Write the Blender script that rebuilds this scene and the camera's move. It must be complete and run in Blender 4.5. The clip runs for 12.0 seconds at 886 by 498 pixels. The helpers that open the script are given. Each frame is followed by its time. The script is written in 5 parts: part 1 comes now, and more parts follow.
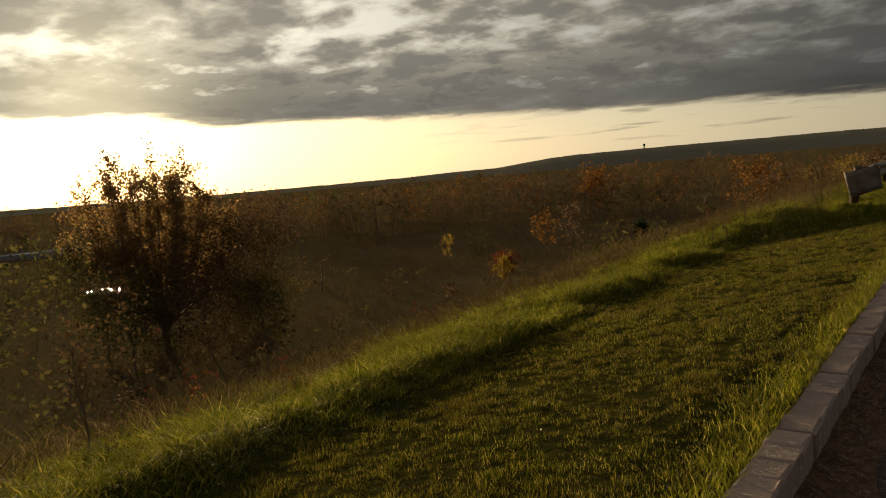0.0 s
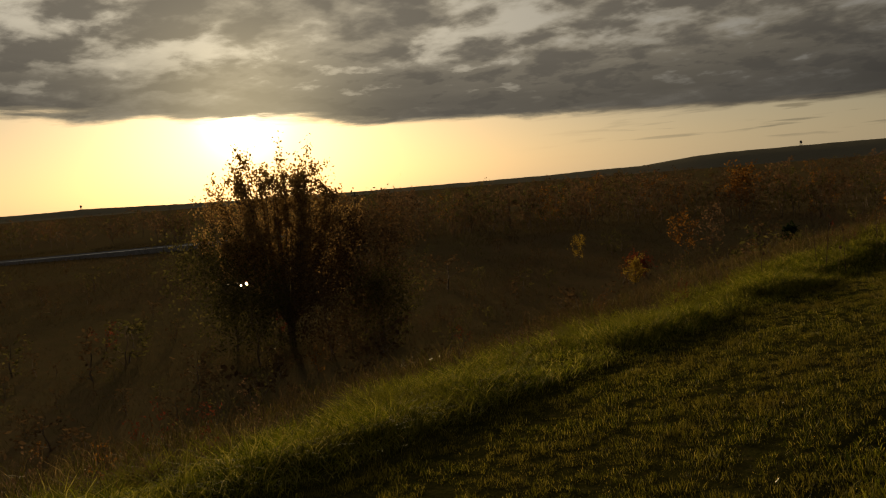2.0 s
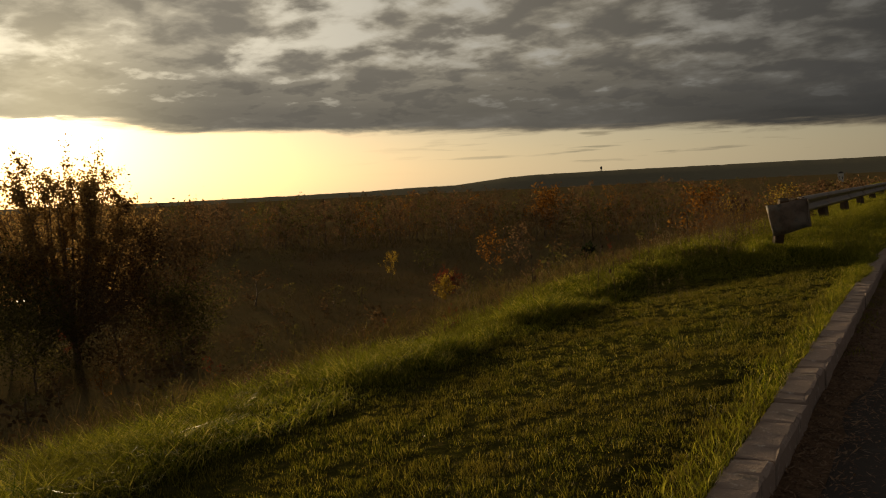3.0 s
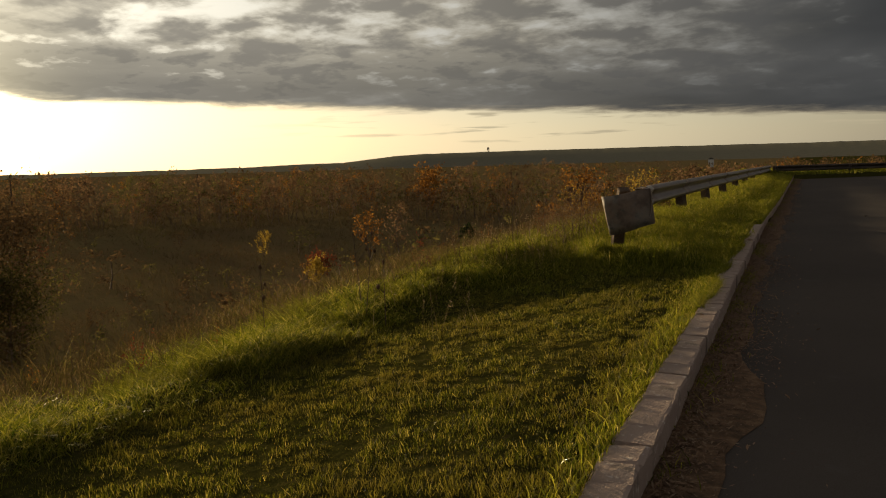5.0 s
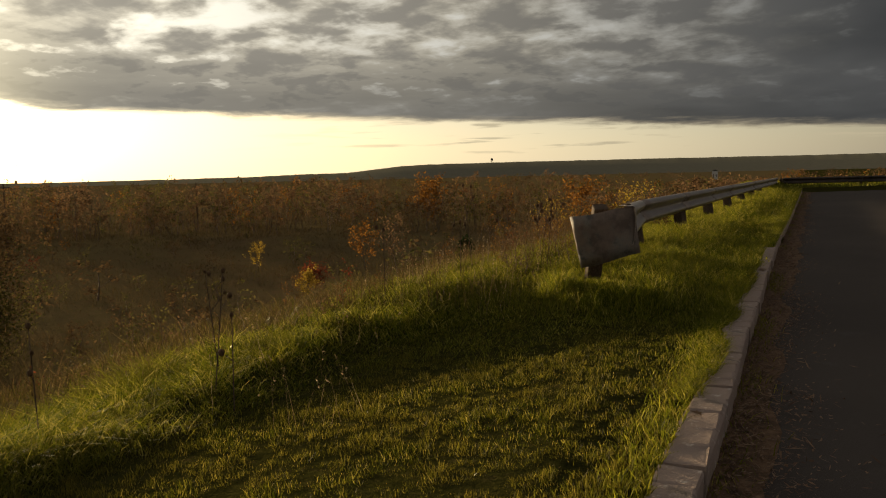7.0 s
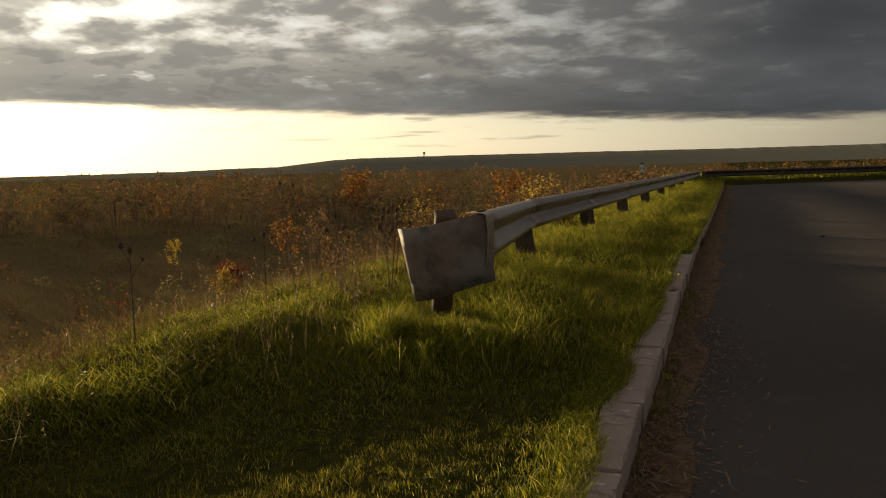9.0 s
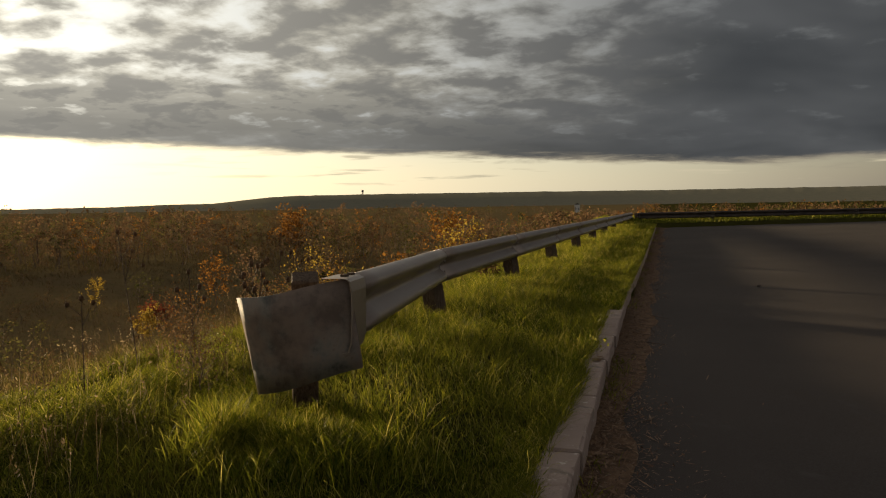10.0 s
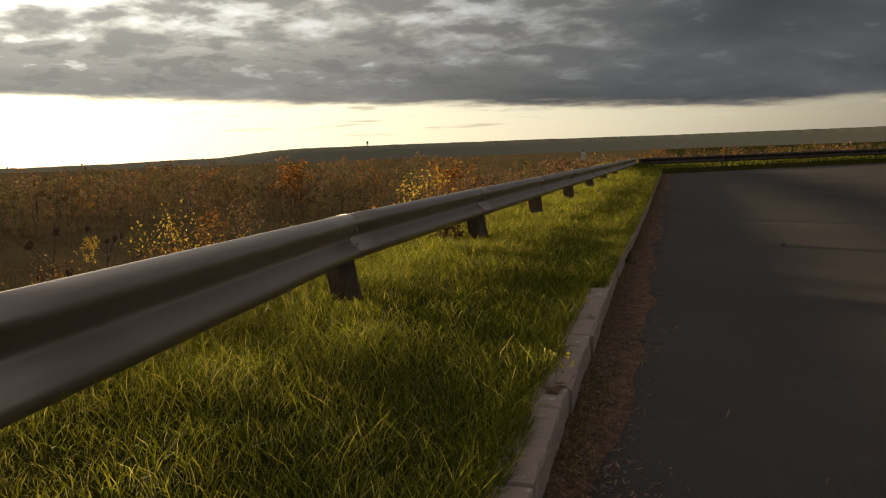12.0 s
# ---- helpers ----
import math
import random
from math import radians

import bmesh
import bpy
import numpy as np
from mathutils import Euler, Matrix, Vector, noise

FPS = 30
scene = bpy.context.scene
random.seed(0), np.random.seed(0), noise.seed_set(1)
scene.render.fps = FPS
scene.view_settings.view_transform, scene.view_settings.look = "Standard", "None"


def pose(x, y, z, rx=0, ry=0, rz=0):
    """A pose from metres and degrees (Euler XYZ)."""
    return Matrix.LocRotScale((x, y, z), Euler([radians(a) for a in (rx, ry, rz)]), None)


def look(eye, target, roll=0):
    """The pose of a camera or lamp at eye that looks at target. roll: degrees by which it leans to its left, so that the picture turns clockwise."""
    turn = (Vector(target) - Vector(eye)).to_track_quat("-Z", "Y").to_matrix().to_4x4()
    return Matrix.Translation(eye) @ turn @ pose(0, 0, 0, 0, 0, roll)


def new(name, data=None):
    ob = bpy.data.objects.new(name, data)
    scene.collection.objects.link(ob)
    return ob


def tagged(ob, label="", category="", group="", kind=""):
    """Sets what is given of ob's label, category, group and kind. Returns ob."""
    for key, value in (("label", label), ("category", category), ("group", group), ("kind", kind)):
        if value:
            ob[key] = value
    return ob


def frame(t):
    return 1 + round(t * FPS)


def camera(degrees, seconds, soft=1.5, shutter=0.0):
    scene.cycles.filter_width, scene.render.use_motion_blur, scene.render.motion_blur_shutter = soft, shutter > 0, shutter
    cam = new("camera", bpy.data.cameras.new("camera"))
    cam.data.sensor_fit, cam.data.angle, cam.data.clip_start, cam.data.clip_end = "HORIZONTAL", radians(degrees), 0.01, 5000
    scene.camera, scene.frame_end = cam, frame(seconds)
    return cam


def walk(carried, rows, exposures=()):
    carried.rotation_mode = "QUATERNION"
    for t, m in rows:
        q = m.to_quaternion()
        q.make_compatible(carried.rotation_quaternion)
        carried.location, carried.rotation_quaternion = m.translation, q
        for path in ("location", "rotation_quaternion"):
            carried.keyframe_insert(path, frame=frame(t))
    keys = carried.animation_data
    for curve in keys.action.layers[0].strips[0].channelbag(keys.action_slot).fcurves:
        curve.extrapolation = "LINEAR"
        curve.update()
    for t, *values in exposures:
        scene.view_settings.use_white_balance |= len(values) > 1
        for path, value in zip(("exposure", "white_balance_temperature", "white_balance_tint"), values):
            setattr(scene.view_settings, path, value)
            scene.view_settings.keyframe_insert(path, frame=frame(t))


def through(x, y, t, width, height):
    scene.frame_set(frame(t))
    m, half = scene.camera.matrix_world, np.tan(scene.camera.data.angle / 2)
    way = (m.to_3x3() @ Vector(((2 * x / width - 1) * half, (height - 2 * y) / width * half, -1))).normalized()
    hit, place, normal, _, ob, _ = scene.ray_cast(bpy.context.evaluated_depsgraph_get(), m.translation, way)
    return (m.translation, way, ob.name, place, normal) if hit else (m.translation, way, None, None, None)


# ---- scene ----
cam = camera(57.3, 12.0, soft=1.1)
PATH = [
    (0, (0.675, -15.28, 1.374), (-0.457, -13.641, 1.196), -4.8),
    (0.5, (0.662, -14.862, 1.366), (-0.601, -13.315, 1.255), -5.2),
    (1, (0.747, -14.423, 1.414), (-0.698, -13.047, 1.275), -5.4),
    (1.5, (0.707, -13.838, 1.367), (-0.726, -12.451, 1.22), -5.2),
    (2, (0.669, -13.284, 1.381), (-0.726, -11.86, 1.225), -4.5),
    (2.5, (0.563, -12.645, 1.34), (-0.699, -11.101, 1.189), -3.2),
    (3, (0.578, -12.132, 1.319), (-0.465, -10.431, 1.173), -2.8),
    (3.5, (0.584, -11.492, 1.291), (-0.445, -9.784, 1.14), -2.7),
    (3.7, (0.599, -11.194, 1.336), (-0.293, -9.412, 1.171), -2.1),
    (5.3, (0.466, -8.741, 1.283), (-0.331, -6.919, 1.073), -1.6),
    (5.5, (0.43, -8.551, 1.287), (-0.41, -6.746, 1.1), -1.6),
    (6, (0.359, -7.855, 1.274), (-0.481, -6.049, 1.091), -1.4),
    (6.5, (0.342, -7.354, 1.264), (-0.468, -5.534, 1.087), -1.1),
    (7, (0.308, -6.81, 1.255), (-0.498, -4.988, 1.072), -1.3),
    (7.2, (0.36, -6.71, 1.263), (-0.34, -4.844, 1.092), -1.0),
    (8.8, (0.345, -4.658, 1.24), (-0.308, -2.779, 1.037), -1.1),
    (9, (0.333, -4.518, 1.234), (-0.32, -2.638, 1.032), -1.5),
    (9.5, (0.335, -3.9, 1.267), (-0.19, -1.974, 1.143), -1.2),
    (10, (0.338, -3.36, 1.282), (-0.17, -1.428, 1.171), -0.9),
    (10.5, (0.367, -2.781, 1.264), (-0.145, -0.851, 1.153), -1.1),
    (11, (0.41, -2.237, 1.26), (-0.184, -0.339, 1.049), -2.1),
    (11.5, (0.397, -1.66, 1.24), (-0.193, 0.238, 1.019), -1.8),
    (12, (0.414, -1.125, 1.236), (-0.111, 0.791, 1.003), -2.1),
]
EXPOSURES = [(0.0, 0.2, 6700, 10), (0.7, -0.5, 7000, 11), (1.5, -0.65, 7200, 12), (2.2, -0.7, 7200, 12), (3.0, -0.25, 7000, 11), (3.7, -0.05, 6900, 11), (5.3, 0.5, 6600, 10), (7.0, 0.55, 6600, 10), (9.0, 0.75, 6400, 11), (9.5, 0.8, 6300, 10), (10.5, 0.76, 6300, 10), (11.3, 1.0, 6300, 11), (12.0, 1.0, 6200, 11)]
walk(cam, [(t, look(eye, target, roll)) for t, eye, target, roll in PATH], EXPOSURES)

SUN_AZ, SUN_EL = 57.5, 5.6
SUN_DIR = Vector((-math.sin(radians(SUN_AZ)) * math.cos(radians(SUN_EL)), math.cos(radians(SUN_AZ)) * math.cos(radians(SUN_EL)), math.sin(radians(SUN_EL))))


# ---- light and sky ----
def build_world():
    w = bpy.data.worlds.new("evening_sky")
    scene.world = w
    w.use_nodes = True
    nt = w.node_tree
    nt.nodes.clear()
    N, L = nt.nodes.new, nt.links.new

    def put(sock, v):
        if isinstance(v, bpy.types.NodeSocket):
            L(v, sock)
        else:
            sock.default_value = v

    def m(op, a, b=0.0, c=0.0, clamp=False):
        n = N("ShaderNodeMath")
        n.operation, n.use_clamp = op, clamp
        for s, v in zip(n.inputs, (a, b, c)):
            put(s, v)
        return n.outputs[0]

    def vm(op, a, b):
        n = N("ShaderNodeVectorMath")
        n.operation = op
        put(n.inputs[0], a)
        put(n.inputs[1], b)
        return n

    def mix(f, a, b, kind="MIX"):
        n = N("ShaderNodeMix")
        n.data_type, n.blend_type = "RGBA", kind
        put(n.inputs[0], f)
        put(n.inputs[6], a)
        put(n.inputs[7], b)
        return n.outputs[2]

    def ramp(x, lo, hi):
        n = N("ShaderNodeMapRange")
        n.interpolation_type = "SMOOTHSTEP"
        put(n.inputs[0], x)
        put(n.inputs[1], lo)
        put(n.inputs[2], hi)
        return n.outputs[0]

    def tex(vec, scale, detail, rough=0.55, dist=0.0):
        n = N("ShaderNodeTexNoise")
        L(vec, n.inputs["Vector"])
        n.inputs["Scale"].default_value, n.inputs["Detail"].default_value = scale, detail
        n.inputs["Roughness"].default_value, n.inputs["Distortion"].default_value = rough, dist
        return n.outputs[0]

    way = N("ShaderNodeTexCoord").outputs["Generated"]
    sep = N("ShaderNodeSeparateXYZ")
    L(way, sep.inputs[0])
    x, y, z = sep.outputs
    el = m("MULTIPLY", m("ARCSINE", z), 57.2958)
    az = m("MULTIPLY", m("ARCTAN2", m("MULTIPLY", x, -1.0), y), 57.2958)
    sun_dot = m("MAXIMUM", vm("DOT_PRODUCT", way, tuple(SUN_DIR)).outputs["Value"], 0.0)
    wide, mid, core = (m("POWER", sun_dot, p) for p in (11.0, 160.0, 1400.0))
    # clear air: the sky model with the bright haze of the low sun
    sky = N("ShaderNodeTexSky")
    sky.sky_type, sky.sun_disc = "NISHITA", False
    sky.sun_elevation, sky.sun_rotation = radians(SUN_EL), radians(-SUN_AZ)
    sky.air_density, sky.dust_density = 1.0, 1.6
    clear = vm("MULTIPLY", sky.outputs[0], (0.036, 0.037, 0.042)).outputs[0]
    facing = m("ADD", 0.5, m("MULTIPLY", vm("DOT_PRODUCT", way, (SUN_DIR.x, SUN_DIR.y, 0.0)).outputs["Value"], 0.5))
    haze = mix(ramp(el, 9.0, -1.0), (0.22, 0.22, 0.21, 1), (0.465, 0.43, 0.31, 1))
    haze = mix(ramp(facing, 0.56, 0.96), (0.07, 0.065, 0.06, 1), haze)
    clear = mix(1.0, clear, haze, "ADD")
    glow = mix(wide, (0.0, 0.0, 0.0, 1), (0.36, 0.33, 0.235, 1))
    glow = mix(1.0, glow, mix(mid, (0, 0, 0, 1), (0.85, 0.79, 0.58, 1)), "ADD")
    glow = mix(1.0, glow, mix(core, (0, 0, 0, 1), (2.6, 2.4, 1.8, 1)), "ADD")
    clear = mix(1.0, clear, glow, "ADD")
    # cloud deck, seen from below on a flat layer
    inv = m("DIVIDE", 1.0, m("ADD", m("MAXIMUM", z, 0.0), 0.20))
    flat = N("ShaderNodeCombineXYZ")
    L(m("MULTIPLY", x, inv), flat.inputs[0])
    L(m("MULTIPLY", y, inv), flat.inputs[1])
    flat.inputs[2].default_value = 3.7
    p = flat.outputs[0]
    big = tex(p, 1.1, 3.0, 0.5, 0.4)
    fine = tex(p, 5.6, 6.0, 0.5, 0.2)
    stretched = vm("MULTIPLY", way, (1.0, 1.0, 8.0)).outputs[0]
    rag = tex(stretched, 6.0, 6.0, 0.6, 0.3)
    span = m("MINIMUM", m("MAXIMUM", az, -45.0), 80.0)
    edge = m("ADD", m("ADD", m("ADD", 2.9, m("MULTIPLY", m("MINIMUM", m("SUBTRACT", span, 10.0), 0.0), 0.03)), m("MULTIPLY", span, 0.0116)), m("MULTIPLY", m("MULTIPLY", m("MAXIMUM", span, 0.0), span), 0.00068))
    edge = m("SUBTRACT", edge, m("MULTIPLY", m("MAXIMUM", m("SUBTRACT", span, 24.0), 0.0), 0.017))
    over = m("ADD", m("SUBTRACT", el, edge), m("MULTIPLY", m("SUBTRACT", rag, 0.5), 2.6))
    deck = ramp(over, -0.2, 0.4)
    # thin places let the light through, more of them high and towards the sun
    height = m("MULTIPLY", ramp(over, 0.8, 6.5), ramp(el, 60.0, 30.0))
    toward = m("MULTIPLY", ramp(az, -6.0, 48.0), ramp(az, 150.0, 90.0))
    grain = tex(p, 15.0, 6.0, 0.6, 0.2)
    lumps = m("ADD", m("MULTIPLY", fine, 0.78), m("MULTIPLY", grain, 0.22))
    need = m("ADD", 0.433, m("MULTIPLY", m("MULTIPLY", height, 0.035), toward))
    opening = m("MULTIPLY", m("MULTIPLY", ramp(az, 50.0, 60.0), ramp(az, 84.0, 74.0)), m("MULTIPLY", ramp(el, 8.4, 9.4), ramp(el, 14.0, 11.5)))
    need = m("ADD", need, m("MULTIPLY", opening, 0.07))
    thin = ramp(m("ADD", m("MULTIPLY", big, 0.4), m("MULTIPLY", lumps, 0.6)), m("ADD", need, 0.045), m("SUBTRACT", need, 0.085))
    thin = m("MULTIPLY", m("MULTIPLY", thin, m("ADD", 0.08, m("MULTIPLY", toward, 0.92))), m("ADD", m("MULTIPLY", height, 0.85), 0.12))
    shade = mix(m("MAXIMUM", ramp(lumps, 0.40, 0.60), m("SUBTRACT", 0.85, m("MULTIPLY", height, 0.85))), (0.275, 0.262, 0.230, 1), (0.135, 0.130, 0.121, 1))
    dull = mix(ramp(big, 0.3, 0.7), (0.056, 0.057, 0.057, 1), (0.030, 0.0315, 0.0325, 1))
    bright = vm("MULTIPLY", shade, (1.85, 1.78, 1.6)).outputs[0]
    shade = mix(m("MULTIPLY", toward, m("ADD", 0.55, m("MULTIPLY", height, 0.45))), dull, bright)
    shade = mix(ramp(el, 32.0, 55.0), shade, (0.125, 0.125, 0.125, 1))
    shade = mix(ramp(facing, 0.40, 0.18), shade, (0.15, 0.144, 0.135, 1))
    lit = mix(wide, (0.44, 0.445, 0.425, 1), (1.05, 0.98, 0.79, 1))
    cloud = mix(thin, shade, lit)
    # narrow bright seams between the lumps
    seam = m("MULTIPLY", ramp(lumps, 0.435, 0.345), m("MULTIPLY", ramp(over, 0.8, 3.0), m("MULTIPLY", ramp(el, 30.0, 18.0), m("ADD", 0.04, m("MULTIPLY", toward, 0.96)))))
    cloud = mix(m("MULTIPLY", seam, 0.4), cloud, mix(wide, (0.42, 0.43, 0.42, 1), (1.0, 0.92, 0.72, 1)))
    cloud = mix(1.0, cloud, mix(mid, (0, 0, 0, 1), (0.50, 0.43, 0.26, 1)), "ADD")
    rim = m("MULTIPLY", ramp(over, 0.7, 0.1), 0.5)
    cloud = mix(rim, cloud, mix(wide, (0.30, 0.25, 0.17, 1), (0.95, 0.82, 0.55, 1)))
    final = mix(deck, clear, cloud)
    # small streaks in the clear band
    low = tex(vm("MULTIPLY", way, (1.0, 1.0, 14.0)).outputs[0], 9.0, 4.0, 0.5, 0.2)
    streak = m("MULTIPLY", ramp(low, 0.58, 0.70), m("MULTIPLY", ramp(el, 1.0, 1.8), ramp(az, 40.0, 15.0)))
    final = mix(m("MULTIPLY", streak, m("SUBTRACT", 1.0, deck)), final, (0.36, 0.31, 0.21, 1))
    bg = N("ShaderNodeBackground")
    L(final, bg.inputs[0])
    bg.inputs[1].default_value = 1.0
    out = N("ShaderNodeOutputWorld")
    L(bg.outputs[0], out.inputs[0])


build_world()
sun = new("sun", bpy.data.lights.new("sun", "SUN"))
sun.data.energy, sun.data.angle, sun.data.color = 5.0, radians(2.6), (1.0, 0.76, 0.44)
sun.matrix_world = look((0, 0, 0), -SUN_DIR)


# ---- materials ----
class Mat:
    """A node material under construction, with short calls for its nodes."""

    def __init__(self, name):
        self.mat = bpy.data.materials.new(name)
        self.mat.use_nodes = True
        self.nt = self.mat.node_tree
        self.b = self.nt.nodes["Principled BSDF"]
        self.out = self.nt.nodes["Material Output"]
        self.co = self.nt.nodes.new("ShaderNodeTexCoord").outputs["Object"]

    def node(self, kind):
        return self.nt.nodes.new(kind)

    def link(self, a, b):
        self.nt.links.new(a, b)

    def noise(self, scale, detail=4.0, rough=0.55, vec=None, stretch=None):
        v = vec or self.co
        if stretch:
            s = self.node("ShaderNodeVectorMath")
            s.operation = "MULTIPLY"
            self.link(v, s.inputs[0])
            s.inputs[1].default_value = stretch
            v = s.outputs[0]
        n = self.node("ShaderNodeTexNoise")
        self.link(v, n.inputs["Vector"])
        n.inputs["Scale"].default_value, n.inputs["Detail"].default_value, n.inputs["Roughness"].default_value = scale, detail, rough
        return n.outputs[0]

    def ramp(self, x, *stops):
        n = self.node("ShaderNodeValToRGB")
        self.link(x, n.inputs[0])
        e = n.color_ramp.elements
        while len(e) < len(stops):
            e.new(0.5)
        for k, (pos, col) in zip(e, stops):
            k.position, k.color = pos, (*col, 1)
        return n.outputs[0]

    def mix(self, f, a, b, kind="MIX"):
        n = self.node("ShaderNodeMix")
        n.data_type, n.blend_type = "RGBA", kind
        for s, v in ((n.inputs[0], f), (n.inputs[6], a), (n.inputs[7], b)):
            if isinstance(v, bpy.types.NodeSocket):
                self.link(v, s)
            else:
                s.default_value = v if isinstance(v, float) else (*v, 1)
        return n.outputs[2]

    def island(self):
        return self.node("ShaderNodeNewGeometry").outputs["Random Per Island"]

    def each(self):
        return self.node("ShaderNodeObjectInfo").outputs["Random"]

    def bump(self, h, strength=0.4, dist=0.01):
        n = self.node("ShaderNodeBump")
        n.inputs["Strength"].default_value, n.inputs["Distance"].default_value = strength, dist
        self.link(h, n.inputs["Height"])
        self.link(n.outputs[0], self.b.inputs["Normal"])

    def done(self, colour=None, rough=0.8, metal=0.0, spec=0.5):
        if isinstance(colour, bpy.types.NodeSocket):
            self.link(colour, self.b.inputs["Base Color"])
        elif colour:
            self.b.inputs["Base Color"].default_value = (*colour, 1)
        if isinstance(rough, bpy.types.NodeSocket):
            self.link(rough, self.b.inputs["Roughness"])
        else:
            self.b.inputs["Roughness"].default_value = rough
        self.b.inputs["Metallic"].default_value = metal
        self.b.inputs["Specular IOR Level"].default_value = spec
        return self.mat

    def leafy(self, colour, through=0.45, rough=0.5, spec=0.35, tint=1.4):
        """A thin leaf: part of the light passes through."""
        self.done(colour, rough, 0.0, spec)
        t = self.node("ShaderNodeBsdfTranslucent")
        bright = self.node("ShaderNodeVectorMath")
        bright.operation = "SCALE"
        self.link(colour, bright.inputs[0])
        bright.inputs["Scale"].default_value = tint
        self.link(bright.outputs[0], t.inputs[0])
        mx = self.node("ShaderNodeMixShader")
        mx.inputs[0].default_value = through
        self.link(self.b.outputs[0], mx.inputs[1])
        self.link(t.outputs[0], mx.inputs[2])
        self.link(mx.outputs[0], self.out.inputs[0])
        return self.mat


def make_materials():
    M = {}
    k = Mat("asphalt")
    a, b, c = k.noise(0.35, 5), k.noise(180, 3), k.noise(2.2, 6, 0.65)
    col = k.mix(k.ramp(a, (0.35, (0, 0, 0)), (0.7, (1, 1, 1))), (0.052, 0.041, 0.035), (0.074, 0.059, 0.049))
    col = k.mix(k.ramp(c, (0.60, (0, 0, 0)), (0.78, (0.7, 0.7, 0.7))), col, (0.095, 0.085, 0.078))
    col = k.mix(k.ramp(k.noise(0.9, 6, 0.7, stretch=(1, 0.35, 1)), (0.56, (0, 0, 0)), (0.70, (0.7, 0.7, 0.7))), col, (0.062, 0.046, 0.034))
    col = k.mix(k.ramp(b, (0.4, (0, 0, 0)), (0.75, (0.5, 0.5, 0.5))), col, (0.12, 0.11, 0.103))
    k.bump(b, 0.5, 0.004)
    M["asphalt"] = k.done(col, 0.95, 0, 0.08)

    k = Mat("kerb_stone")
    a, b, c = k.noise(3.0, 6, 0.65), k.noise(90, 3), k.each()
    col = k.mix(a, (0.27, 0.19, 0.155), (0.40, 0.305, 0.25))
    col = k.mix(k.ramp(c, (0.0, (0, 0, 0)), (1.0, (0.6, 0.6, 0.6))), col, (0.30, 0.225, 0.185))
    col = k.mix(k.ramp(k.noise(7, 5, 0.7), (0.55, (0, 0, 0)), (0.75, (0.8, 0.8, 0.8))), col, (0.12, 0.10, 0.075))
    col = k.mix(k.ramp(k.noise(16, 6, 0.75), (0.57, (0, 0, 0)), (0.66, (0.75, 0.75, 0.75))), col, (0.60, 0.52, 0.44))
    k.bump(k.mix(0.5, k.noise(16, 6, 0.75), b), 0.8, 0.014)
    M["kerb"] = k.done(col, 0.9, 0, 0.25)

    k = Mat("litter_soil")
    a, b = k.noise(9, 6, 0.7), k.noise(60, 4, 0.7)
    col = k.ramp(a, (0.3, (0.05, 0.036, 0.025)), (0.5, (0.15, 0.090, 0.052)), (0.7, (0.25, 0.155, 0.09)))
    k.bump(b, 0.9, 0.02)
    M["soil"] = k.done(col, 0.95, 0, 0.15)

    k = Mat("litter_pieces")
    M["litter"] = k.leafy(k.ramp(k.island(), (0.0, (0.07, 0.036, 0.02)), (0.45, (0.16, 0.088, 0.046)), (0.85, (0.24, 0.145, 0.08)), (1.0, (0.21, 0.145, 0.09))), 0.15, 0.7)

    k = Mat("valley_ground")
    a, b, c = k.noise(0.02, 6, 0.6), k.noise(0.6, 6, 0.7), k.noise(8, 5, 0.7)
    col = k.mix(k.ramp(a, (0.35, (0, 0, 0)), (0.65, (1, 1, 1))), (0.120, 0.080, 0.044), (0.125, 0.100, 0.046))
    col = k.mix(k.ramp(b, (0.4, (0, 0, 0)), (0.7, (1, 1, 1))), col, (0.095, 0.082, 0.036))
    col = k.mix(k.ramp(c, (0.45, (0, 0, 0)), (0.75, (0.7, 0.7, 0.7))), col, (0.12, 0.078, 0.042))
    sep = k.node("ShaderNodeSeparateXYZ")
    k.link(k.co, sep.inputs[0])
    near = k.node("ShaderNodeMapRange")
    k.link(sep.outputs[0], near.inputs[0])
    near.inputs[1].default_value, near.inputs[2].default_value = -4.6, -3.4
    turf = k.ramp(k.noise(14, 5, 0.7), (0.3, (0.020, 0.020, 0.006)), (0.55, (0.042, 0.040, 0.010)), (0.8, (0.085, 0.062, 0.024)))
    col = k.mix(near.outputs[0], col, turf)
    k.bump(c, 0.8, 0.05)
    M["ground"] = k.done(col, 1.0, 0, 0.0)

    def grass(name, stops, patch, through=0.45, spec=0.14):
        k = Mat(name)
        col = k.ramp(k.island(), *stops)
        col = k.mix(k.ramp(k.noise(1.3, 4, 0.6), (0.42, (0, 0, 0)), (0.68, (0.85, 0.85, 0.85))), col, patch)
        col = k.mix(k.ramp(k.noise(24, 3, 0.6), (0.44, (0, 0, 0)), (0.60, (0.45, 0.45, 0.45))), col, (0.022, 0.034, 0.003))
        return k.leafy(col, through, k.ramp(k.island(), (0.0, (0.68,) * 3), (0.90, (0.68,) * 3), (0.93, (0.16,) * 3), (0.96, (0.68,) * 3)), spec)

    M["lawn"] = grass("mown_grass", ((0, (0.018, 0.026, 0.002)), (0.45, (0.074, 0.080, 0.005)), (0.75, (0.19, 0.165, 0.014)), (1, (0.44, 0.35, 0.07))), (0.15, 0.115, 0.018))
